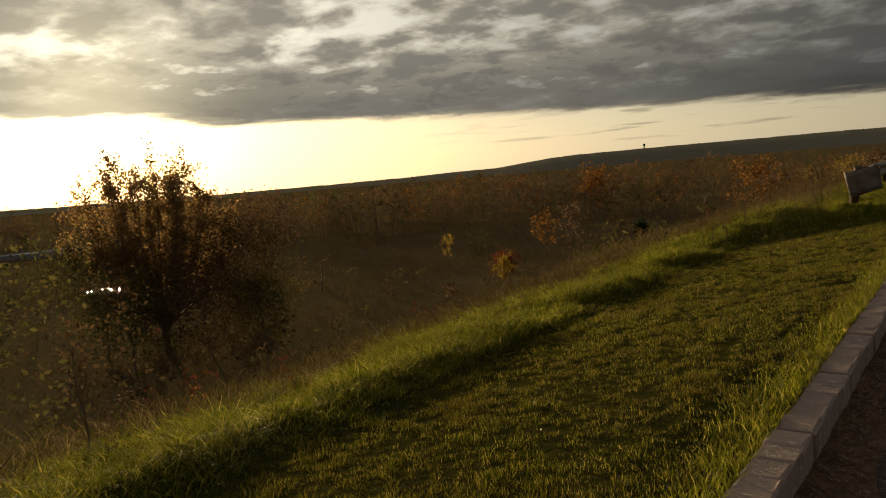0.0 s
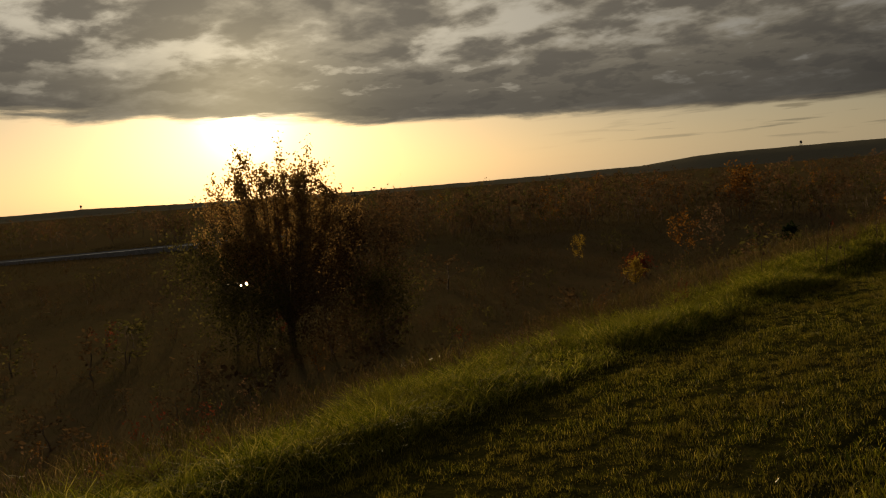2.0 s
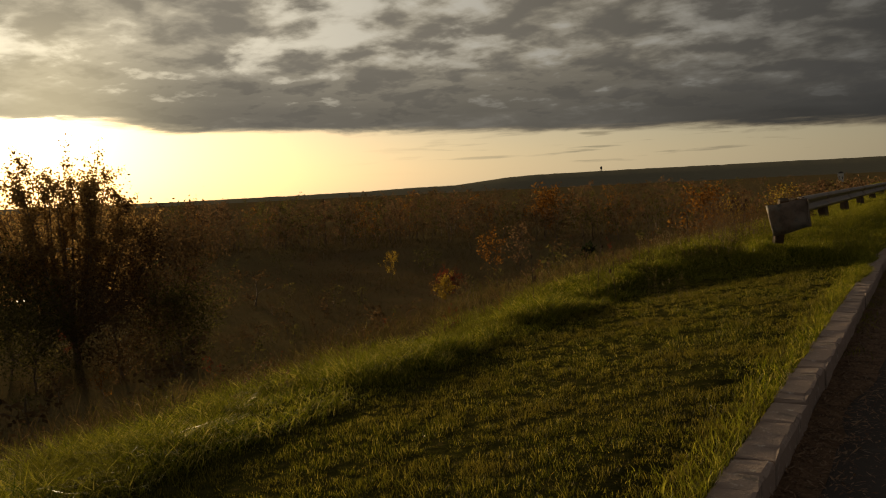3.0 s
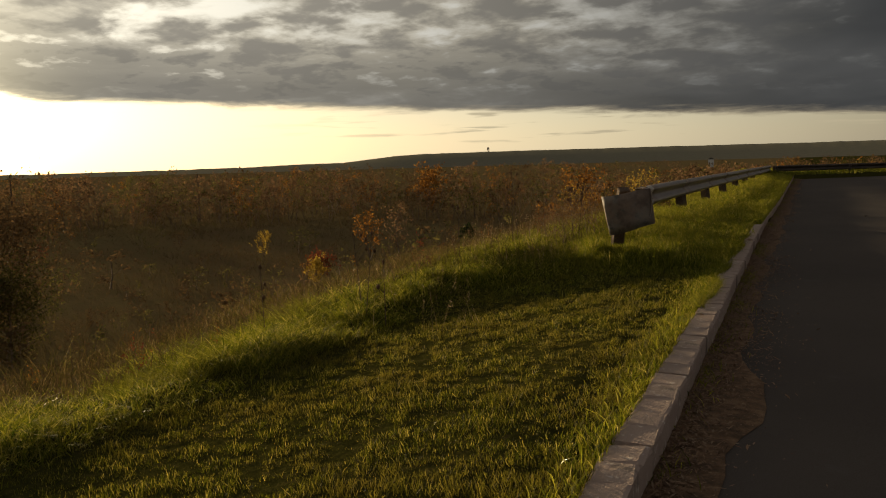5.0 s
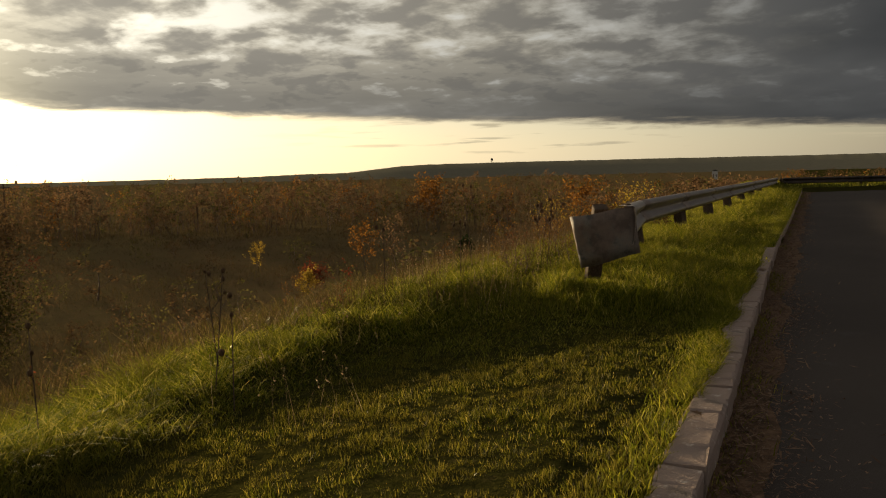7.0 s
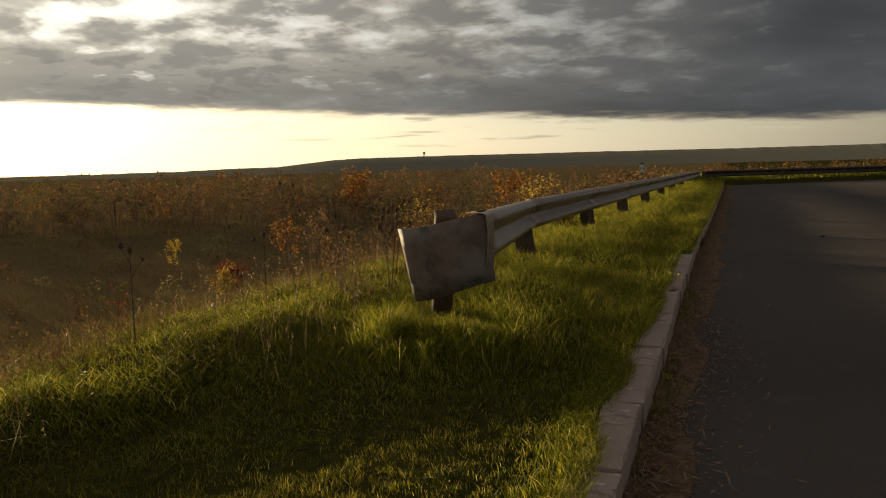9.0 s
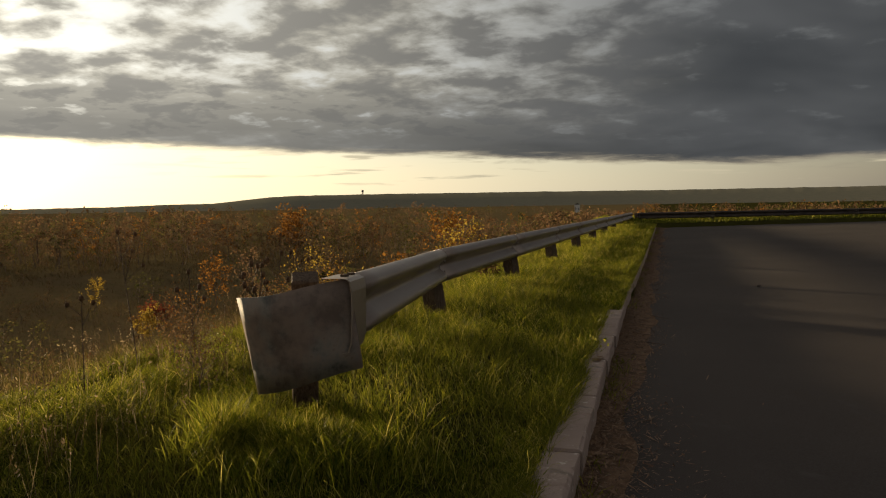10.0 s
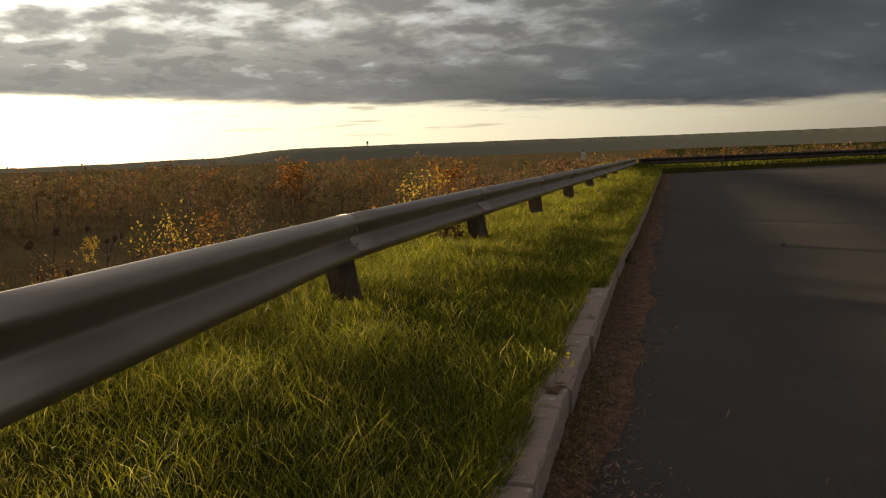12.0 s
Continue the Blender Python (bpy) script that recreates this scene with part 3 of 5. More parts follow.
def build_near_rail():
    line = rail_line()
    rail = build_guardrail("guardrail", line, "weathered galvanised guard rail on leaning timber posts in long grass", 1.0, range(1, len(line)), 0.2)
    # curved end wing, leaning, with its own post behind
    base = line[0]
    bm = bmesh.new()
    n = 14
    tr, tl, bl, br = (Vector(p) - base for p in ((-0.950, -0.085, 0.957), (-1.485, -0.125, 0.872), (-1.387, -0.125, 0.440), (-0.895, -0.080, 0.572)))
    grid = []
    for k in range(n + 1):
        t = k / n
        col = []
        for j in range(5):
            q = j / 4
            p = tr.lerp(tl, t).lerp(br.lerp(bl, t), q)
            p.y += -0.035 * math.sin(math.pi * t) + 0.03 * t ** 6 + 0.006 * math.sin(7 * t + 3 * q)
            p.z += 0.008 * math.sin(6.0 * t + 0.6) * (1 if j in (0, 4) else 0.4)
            col.append(p)
        grid.append(col)
    front = [[bm.verts.new(p) for p in c] for c in grid]
    rear = [[bm.verts.new(p + Vector((0.0, 0.012, 0))) for p in c] for c in grid]
    for k in range(n):
        for j in range(4):
            bm.faces.new((front[k][j], front[k][j + 1], front[k + 1][j + 1], front[k + 1][j]))
            bm.faces.new((rear[k][j], rear[k + 1][j], rear[k + 1][j + 1], rear[k][j + 1]))
        for j in (0, 4):
            f = (front[k][j], front[k + 1][j], rear[k + 1][j], rear[k][j])
            bm.faces.new(f if j == 0 else f[::-1])
    for k in (0, n):
        for j in range(4):
            bm.faces.new((front[k][j], rear[k][j], rear[k][j + 1], front[k][j + 1]))
    bmesh.ops.recalc_face_normals(bm, faces=bm.faces)
    part_end = bm
    sleeve = bmesh.new()
    d = (line[1] - line[0]).normalized()
    o = outward(line[0], line[1], 1.0)
    prof = [(-0.03, 0.008), (0.07, 0.006), (0.092, -0.006), (0.100, -0.05), (0.100, -0.16), (0.094, -0.27), (0.080, -0.315), (0.02, -0.325)]
    rows = []
    for s, grow in ((-0.115, 1.0), (0.10, 1.0), (0.19, 0.97)):
        rows.append([sleeve.verts.new(d * s + o * (x * grow + 0.012) + Vector((0, 0, z))) for x, z in prof] + [sleeve.verts.new(d * s + o * (x * grow + 0.006) + Vector((0, 0, z))) for x, z in prof[::-1]])
    n2 = len(rows[0])
    for r0, r1 in zip(rows, rows[1:]):
        for i in range(n2):
            sleeve.faces.new((r0[i], r0[(i + 1) % n2], r1[(i + 1) % n2], r1[i]))
    sleeve.faces.new(rows[0][::-1])
    sleeve.faces.new(rows[-1])
    bmesh.ops.recalc_face_normals(sleeve, faces=sleeve.faces)
    lap = part("end_sleeve", sleeve, M["steel"], rail, "flattened steel sleeve bolted over the rail end")
    for s in (0.035, 0.16):
        head = bmesh.new()
        box(head, (0.028, 0.04, 0.012), d * s + o * 0.045 + Vector((0, 0, 0.012)), 0.003)
        part("bolt", head, M["wood"], lap, "rusty bolt head")
    part("end_wing", part_end, M["plate"], rail, "dull dented curved steel end plate", smooth=True)
    bm = bmesh.new()
    g = float(land(-1.2, 0.2)) - base.z
    post_mesh(bm, Vector((-0.44, 0.62, g - 0.3)), Vector((-0.235, 0.215, -0.012)), 0.13)
    part("post", bm, M["wood"], rail, "weathered timber post")


build_near_rail()
far_pts = [Vector((-0.55 + 3.6 * k, 37.6 + 1.5 * k, 0.70 + 0.010 * k)) for k in range(10)]
build_guardrail("guardrail", far_pts, "dark guard rail across the far edge of the car park", 1.0, range(0, 10), metal="rusty")


# ---- grasses ----
def blades(name, x, y, height, width, lean, mat, label, category, segs=2, z=None, bend=0.5):
    """Thin tapered blades on the ground, as one mesh. lean: how far the tip moves over, by height."""
    n = len(x)
    z = land(x, y) - 0.01 if z is None else z
    turn, tip = rng.uniform(0, 2 * np.pi, n), rng.uniform(0, 2 * np.pi, n)
    side = np.stack([np.cos(turn), np.sin(turn), 0 * turn], -1) * (width / 2)[:, None]
    over = np.stack([np.cos(tip), np.sin(tip), 0 * tip], -1) * (lean * height)[:, None]
    root = np.stack([x, y, z], -1)
    up = np.array([0, 0, 1.0])
    rows = []
    for k in range(segs):
        t = k / segs
        c = root + over * t ** 1.8 + up * (height * (t - 0.25 * lean * t * t))[:, None]
        rows += [c - side * (1 - 0.35 * t), c + side * (1 - 0.35 * t)]
    rows.append(root + over + up * (height * (1 - 0.25 * lean))[:, None])
    V = np.stack(rows, 1).reshape(-1, 3)
    m = 2 * segs + 1
    i = np.arange(n) * m
    T = []
    for k in range(segs - 1):
        a = i + 2 * k
        T += [np.stack([a, a + 1, a + 3], -1), np.stack([a, a + 3, a + 2], -1)]
    a = i + 2 * (segs - 1)
    T.append(np.stack([a, a + 1, a + 2], -1))
    ob = tri_mesh(name, V, np.concatenate(T), [mat])
    return tagged(ob, label, category, kind="stuff")


def patchy(x, y, s, seed, cut):
    return waves(x, y, s, seed) + 0.6 * waves(x, y, s * 0.37, seed * 1.7) + rng.normal(0, 0.35, len(x)) > cut


def build_grass():
    # mown lawn between the kerb and the bank
    n = 430000
    y = -18.5 + 18.8 * rng.random(n)
    x = -0.15 - rng.random(n) * (bank_foot(y) + 0.05 - 0.15)
    tuft = 1.1 + 0.9 * waves(x, y, 0.028, 2.0) + 0.5 * waves(x, y, 0.075, 5.0) + 0.25 * waves(x, y, 0.3, 1.0)
    keep = rng.random(n) < 0.35 + 0.75 * tuft.clip(0, 1)
    x, y, tuft = x[keep], y[keep], tuft[keep]
    n = len(x)
    h = rng.uniform(0.016, 0.036, n) * tuft.clip(0.3, 2.3)
    blades("mown_lawn", x, y, h, rng.uniform(0.003, 0.0065, n), rng.uniform(0.1, 0.8, n), M["lawn"], "short mown lawn with straw-coloured patches", "grass", 1)
    # a strip the mower leaves by the kerb stones
    n = 19000
    y = rng.uniform(-18.5, -0.5, n)
    off = np.abs(rng.normal(0, 0.16, n))
    x = -0.15 - off
    h = rng.uniform(0.018, 0.048, n) * (1 + 0.5 * waves(x, y, 0.1, 2.0) + 0.4 * waves(x, y, 0.5, 7.0)).clip(0.3)
    blades("uncut_grass", x, y, h, rng.uniform(0.0022, 0.0042, n), rng.uniform(0.2, 0.9, n), M["verge"], "uncut brighter grass beside the kerb stones", "grass", 2)
    # longer grass round the rail, along the kerb and on the edge of the bank
    n = 190000
    y = -3.2 + 37 * rng.random(n) ** 2.1
    x = kerb_x(y) - 0.12 - rng.random(n) * 2.6
    keep = y > -1.15 - 0.55 * (-x - 0.7).clip(0, 2) + 0.35 * waves(x, y, 0.3, 3.0) + rng.normal(0, 0.18, n)
    x, y = x[keep], y[keep]
    n = len(x)
    h = rng.uniform(0.06, 0.19, n) * (0.3 + 0.7 * smooth01(y, -1.6, 1.2)) * (1 + 0.3 * waves(x, y, 0.35, 5.0) + 0.3 * waves(x, y, 0.12, 2.0))
    blades("verge_grass", x, y, h, rng.uniform(0.0020, 0.0044, n) * (1 + y.clip(0) / 9), rng.uniform(0.3, 1.4, n), M["verge"], "long bright green grass under the guard rail", "grass", 2)
    n = 16000
    y = rng.uniform(-19, 33, n)
    x = kerb_x(y) - 0.15 - np.abs(rng.normal(0, 0.09, n))
    blades("kerb_grass", x, y, rng.uniform(0.03, 0.10, n), rng.uniform(0.003, 0.006, n), rng.uniform(0.3, 1.0, n), M["verge"], "unmown grass leaning over the kerb stones", "grass", 2)
    n = 11000
    x, y = rng.normal(-1.2, 0.22, n), rng.normal(-0.10, 0.17, n)
    blades("tussock_grass", x, y, rng.uniform(0.07, 0.26, n) * (0.8 + 0.5 * waves(x, y, 0.11, 4.0)).clip(0.3, 1.3), rng.uniform(0.003, 0.006, n), rng.uniform(0.2, 0.9, n), M["verge"], "tussocks of long grass round the rail end", "grass", 3)
    n = 22000
    y = rng.uniform(5.3, 33, n)
    x = kerb_x(y) - 0.02 - np.abs(rng.normal(0, 0.10, n))
    blades("edge_grass", x, y, rng.uniform(0.05, 0.14, n), rng.uniform(0.004, 0.008, n), rng.uniform(0.3, 1.1, n), M["verge"], "grass creeping over the kerb stones", "grass", 2, z=fall(y) + 0.13)
    n = 11000
    y = rng.uniform(-2.8, 5.4, n)
    x = -0.09 - np.abs(rng.normal(0, 0.06, n)) - 0.10 * smooth01(waves(y, 0 * y, 0.35, 2.0), -0.2, 0.6)
    blades("overhanging_grass", x, y, rng.uniform(0.03, 0.10, n), rng.uniform(0.0025, 0.0045, n), rng.uniform(0.5, 1.5, n), M["verge"], "long grass flopping over the top of the kerb", "grass", 2, z=fall(y) + 0.135)
    n = 22000
    x = rng.uniform(-2.5, 34, n)
    y = far_edge(x) + 0.05 + 8.5 * rng.random(n)
    blades("far_grass", x, y, rng.uniform(0.06, 0.22, n), rng.uniform(0.015, 0.035, n), rng.uniform(0.2, 0.9, n), M["tall"], "rough grass beyond the end of the car park", "grass", 2)
    # tall grass on the bank: a thick arching fringe, thinner and browner behind it
    n = 145000
    y = -19 + 25 * rng.random(n)
    off = -0.03 + 1.75 * rng.random(n) ** 1.15
    u = bank_foot(y) + off + rng.normal(0, 0.05, n)
    x = -u
    clump = (1 + 0.55 * waves(x, y, 0.36, 1.0) + 0.5 * waves(x, y, 0.13, 6.0)).clip(0.25)
    keep = rng.random(n) < 0.35 + 0.65 * clump
    x, y, u, off, clump = x[keep], y[keep], u[keep], off[keep], clump[keep]
    n = len(x)
    h = rng.uniform(0.07, 0.185, n) * clump * (0.6 + 0.5 * smooth01(off, 0.0, 0.4)) * (1 - 0.42 * smooth01(y, -3.2, -0.5))
    blades("tall_grass", x, y, h, rng.uniform(0.0035, 0.008, n), rng.uniform(0.5, 1.7, n), M["tall"], "unmown tall grass with dewy blades along the bank", "grass", 2)
    n = 60000
    y = rng.uniform(-21, 36, n)
    u = bank_foot(y) + 1.2 + rng.random(n) ** 1.3 * 4.0
    x = kerb_x(y) - u
    clump = (1 + 0.6 * waves(x, y, 0.6, 1.0) + 0.35 * waves(x, y, 0.2, 6.0)).clip(0.2)
    blades("bank_grass", x, y, rng.uniform(0.06, 0.20, n) * clump * (1 + 0.9 * smooth01(u, 4.5, 6.5)), rng.uniform(0.004, 0.009, n), rng.uniform(0.3, 1.4, n), M["bank"], "mixed green and straw-brown grass down the bank", "grass", 2)
    # dry weeds further down
    n = 76000
    y = rng.uniform(-25, 45, n)
    u = 4.0 + rng.random(n) ** 1.6 * 30
    x = kerb_x(y) - u
    clump = (0.8 + 0.6 * waves(x, y, 1.3, 2.0)).clip(0.25)
    h = rng.uniform(0.25, 0.8, n) * clump * (0.25 + 0.75 * smooth01(u, 4, 9))
    blades("dry_weeds", x, y, h, rng.uniform(0.005, 0.014, n), rng.uniform(0.15, 0.9, n), M["weeds"], "brown dry weeds covering the slope", "weeds", 2)
    n = 150000
    r, a = 30 + 260 * rng.random(n) ** 1.1, np.radians(rng.uniform(-5, 95, n))
    x, y = -np.sin(a) * r, np.cos(a) * r
    keep = (x < -22) & patchy(x, y, 7, 2.0, -0.9)
    x, y, r = x[keep], y[keep], r[keep]
    n = len(x)
    clump = (0.8 + 0.7 * waves(x, y, 4, 3.0)).clip(0.2)
    blades("meadow_weeds", x, y, rng.uniform(0.25, 1.0, n) * clump, rng.uniform(0.02, 0.05, n) * (r / 60).clip(1), rng.uniform(0.2, 1.1, n), M["weeds"], "rough russet meadow on the valley floor", "weeds", 1)


build_grass()


# ---- trees ----
def tube(p0, p1, r0, r1, sides=3):
    d = p1 - p0
    d = d / (np.linalg.norm(d) + 1e-9)
    a = np.cross(d, (0.3, 0.9, 0.2))
    a /= np.linalg.norm(a)
    b = np.cross(d, a)
    ang = np.arange(sides) * 2 * np.pi / sides
    ring = np.cos(ang)[:, None] * a + np.sin(ang)[:, None] * b
    V = np.concatenate([p0 + ring * r0, p1 + ring * r1])
    k = np.arange(sides)
    j = (k + 1) % sides
    T = np.concatenate([np.stack([k, j, j + sides], -1), np.stack([k, j + sides, k + sides], -1)])
    return V, T


def tree_shape(seed, height, spread_r, trunk_r, limbs=9, twigs=5, leaves=260, leaf=0.22, low=0.25, sides=4, scatter=0.13):
    """Trunk with limbs and twigs, and leaves round the twigs: two pairs of points and triangles."""
    r = np.random.default_rng(seed)
    wood_v, wood_t, tips, count = [], [], [], 0

    def add(p0, p1, r0, r1, s):
        nonlocal count
        V, T = tube(p0, p1, r0, r1, s)
        wood_v.append(V)
        wood_t.append(T + count)
        count += len(V)

    spine = [np.zeros(3)]
    for k in range(5):
        spine.append(spine[-1] + np.array([r.normal(0, 0.03), r.normal(0, 0.03), 0.19]) * height)
    for k in range(5):
        add(spine[k], spine[k + 1], trunk_r * (1 - 0.17 * k), trunk_r * (1 - 0.17 * (k + 1)), sides)
    for k in range(limbs):
        t = low + (0.98 - low) * (k + r.random()) / limbs
        s = t * 5 * 0.999
        i = min(int(s), 4)
        p0 = spine[i] + (spine[i + 1] - spine[i]) * (s - i)
        a = k * 2.4 + r.normal(0, 0.4)
        reach = spread_r * (1.15 - 0.75 * abs(t - 0.45)) * r.uniform(0.65, 1.05)
        p1 = p0 + np.array([np.cos(a) * reach, np.sin(a) * reach, reach * r.uniform(0.45, 0.95)])
        mid = (p0 + p1) / 2 + r.normal(0, 0.05, 3) * reach
        rr = trunk_r * 0.42 * (1.1 - 0.6 * t)
        add(p0, mid, rr, rr * 0.65, 3)
        add(mid, p1, rr * 0.65, rr * 0.2, 3)
        tips += [p1, mid]
        for q in range(twigs):
            f = r.uniform(0.3, 1.0)
            b0 = p0 + (p1 - p0) * f
            b1 = b0 + r.normal(0, 1, 3) * reach * 0.28 + np.array([0, 0, reach * 0.22])
            add(b0, b1, rr * 0.3, rr * 0.08, 3)
            tips.append(b1)
    tips = np.array(tips)
    c = tips[r.integers(0, len(tips), leaves)] + r.normal(0, 1, (leaves, 3)) * spread_r * scatter
    n1 = r.normal(0, 1, (leaves, 3))
    n1 /= np.linalg.norm(n1, axis=1)[:, None]
    n2 = np.cross(n1, r.normal(0, 1, (leaves, 3)))
    n2 /= np.linalg.norm(n2, axis=1)[:, None]
    s = (leaf * r.uniform(0.5, 1.3, leaves))[:, None]
    LV = np.stack([c - n1 * s, c + n2 * s * 0.55, c + n1 * s, c - n2 * s * 0.55], 1).reshape(-1, 3)
    i = np.arange(leaves) * 4
    LT = np.concatenate([np.stack([i, i + 1, i + 2], -1), np.stack([i, i + 2, i + 3], -1)])
    return (np.concatenate(wood_v), np.concatenate(wood_t)), (LV, LT)


def fan_tree(seed, height, reach, stems=30, twigs=13, leaves=46, leaf=0.11):
    """Many stems fanning upwards from a short trunk, with leaves set along upright twigs."""
    r = np.random.default_rng(seed)
    wood_v, wood_t, count, centres = [], [], 0, []

    def add(p0, p1, r0, r1, s):
        nonlocal count
        V, T = tube(p0, p1, r0, r1, s)
        wood_v.append(V)
        wood_t.append(T + count)
        count += len(V)

    fork = np.array([0.0, 0.0, height * 0.16])
    add(np.zeros(3), fork, 0.30, 0.26, 8)
    for k in range(stems):
        a, out = k * 2.4 + r.normal(0, 0.3), math.sqrt((k + 0.5) / stems)
        tip = np.array([np.cos(a) * reach * out, np.sin(a) * reach * out, height * (1 - 0.40 * out ** 1.7) * r.uniform(0.78, 1.0)])
        low = fork * r.uniform(0.5, 1.0)
        mid = low + (tip - low) * (0.62, 0.62, 0.45) + r.normal(0, 0.25, 3)
        add(low, mid, 0.12, 0.07, 4)
        add(mid, tip, 0.07, 0.015, 4)
        for q in range(twigs):
            f = 1 - 0.6 * r.random() ** 1.4
            p = low + (mid - low) * f * 2 if f < 0.5 else mid + (tip - mid) * (2 * f - 1)
            way = (tip - mid) / np.linalg.norm(tip - mid) + r.normal(0, 0.8, 3) + (0, 0, 0.30)
            e = p + way / np.linalg.norm(way) * r.uniform(0.8, 2.1)
            add(p, e, 0.022, 0.006, 3)
            t = r.random(leaves)[:, None]
            centres.append(p + (e - p) * t + r.normal(0, 0.2, (leaves, 3)))
    c = np.concatenate(centres)
    n = len(c)
    n1 = r.normal(0, 1, (n, 3))
    n1 /= np.linalg.norm(n1, axis=1)[:, None]
    n2 = np.cross(n1, r.normal(0, 1, (n, 3)))
    n2 /= np.linalg.norm(n2, axis=1)[:, None]
    s = (leaf * r.uniform(0.5, 1.3, n))[:, None]
    LV = np.stack([c - n1 * s, c + n2 * s * 0.6, c + n1 * s, c - n2 * s * 0.6], 1).reshape(-1, 3)
    i = np.arange(n) * 4
    LT = np.concatenate([np.stack([i, i + 1, i + 2], -1), np.stack([i, i + 2, i + 3], -1)])
    return (np.concatenate(wood_v), np.concatenate(wood_t)), (LV, LT)


def plant(name, at, shape, leaf_mat, label, category, sink=0.1, trunk="trunk", crown="crown"):
    z = float(land(at[0], at[1])) - sink
    ob = tagged(empty(name, (at[0], at[1], z)), label, category)
    (wv, wt), (lv, lt) = shape
    tri_mesh(trunk, wv, wt, [M["bark"]], parent=ob)
    tri_mesh(crown, lv, lt, [leaf_mat], parent=ob)
    return ob


def polar(az, dist):
    return -math.sin(radians(az)) * dist, math.cos(radians(az)) * dist


def build_single_trees():
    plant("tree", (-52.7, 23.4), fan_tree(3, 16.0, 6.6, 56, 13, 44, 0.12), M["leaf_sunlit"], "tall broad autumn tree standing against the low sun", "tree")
    plant("bush", (-41.5, 56.6), tree_shape(5, 2.6, 0.9, 0.05, 12, 5, 1100, 0.10, 0.12), M["leaf_yellow"], "small bright yellow bush in brown meadow", "bush", trunk="stem")
    plant("sapling", (-60.5, 74.0), tree_shape(6, 3.7, 0.9, 0.05, 12, 4, 520, 0.10, 0.2), M["leaf_yellow"], "slender sapling with sparse yellow leaves", "tree")
    plant("bush", polar(35.4, 78), tree_shape(8, 1.7, 1.5, 0.05, 12, 5, 900, 0.12, 0.08), M["leaf_red"], "low dark red bush in the meadow", "bush", trunk="stem")
    plant("tree", polar(31.3, 92), tree_shape(9, 5.6, 1.7, 0.08, 12, 6, 620, 0.15, 0.2), M["leaf_orange"], "thin young tree with orange leaves", "tree")
    plant("tree", polar(28.9, 95), tree_shape(10, 5.8, 2.1, 0.09, 14, 7, 560, 0.14, 0.2), M["leaf_russet"], "half-bare young tree with russet leaves", "tree")
    plant("conifer", polar(23.7, 95), tree_shape(11, 3.6, 0.9, 0.08, 18, 6, 1300, 0.16, 0.05), M["leaf_green"], "small dark conifer in brown scrub", "tree")
    plant("bush", polar(27.5, 74), tree_shape(12, 1.8, 1.7, 0.05, 12, 5, 900, 0.13, 0.08), M["leaf_olive"], "rounded olive-green bush on the slope", "bush", trunk="stem")
    plant("tree", polar(25.9, 165), tree_shape(13, 9.5, 3.2, 0.14, 14, 6, 1100, 0.3, 0.25), M["leaf_orange"], "bright orange tree at the edge of the woods", "tree")
    plant("tree", polar(14.5, 120), tree_shape(14, 10.0, 3.0, 0.14, 14, 7, 900, 0.24, 0.2), M["leaf_orange"], "slim orange-leaved tree before the woods", "tree")
    plant("bush", polar(4.2, 56), tree_shape(15, 3.2, 1.7, 0.06, 16, 6, 2600, 0.11, 0.05), M["leaf_olive"], "yellow-green bush behind the end of the rail", "bush", trunk="stem")
    plant("tree", polar(65.4, 235), tree_shape(23, 13.0, 3.6, 0.12, 16, 8, 12, 0.1, 0.3), M["leaf_russet"], "bare-branched tree rising above the skyline", "tree")
    plant("bush", (-49.0, 27.9), tree_shape(16, 8.2, 4.6, 0.09, 28, 7, 9000, 0.13, 0.03), M["leaf_umber"], "russet thicket at the foot of a tall tree", "bush", trunk="stem")
    plant("bush", (-54.5, 19.5), tree_shape(17, 7.2, 4.4, 0.09, 24, 7, 7000, 0.13, 0.03), M["leaf_olive"], "dense olive thicket under a tall tree", "bush", trunk="stem")
    for k, (x, y, tall, tint, words) in enumerate(((-45.0, 21.5, 5.2, "leaf_umber", "brown thicket on the slope below a tree"), (-44.0, 25.5, 4.6, "leaf_olive", "dull olive thicket on the slope"), (-47.5, 17.0, 5.0, "leaf_olive", "tangled olive thicket beside a pond"))):
        plant("bush", (x, y), tree_shape(40 + k, tall, tall * 0.62, 0.07, 24, 7, 6000, 0.10, 0.02), M[tint], words, "bush", trunk="stem")
    plant("bush", (-3.9, -13.2), tree_shape(18, 1.25, 0.55, 0.012, 14, 6, 900, 0.022, 0.1), M["leaf_olive"], "leafy weed bush on the near bank", "bush", sink=0.02, trunk="stem")
    plant("bush", (-4.6, -12.2), tree_shape(19, 0.95, 0.5, 0.012, 12, 6, 700, 0.02, 0.1), M["leaf_umber"], "brown weed bush in tall grass", "bush", sink=0.02, trunk="stem")


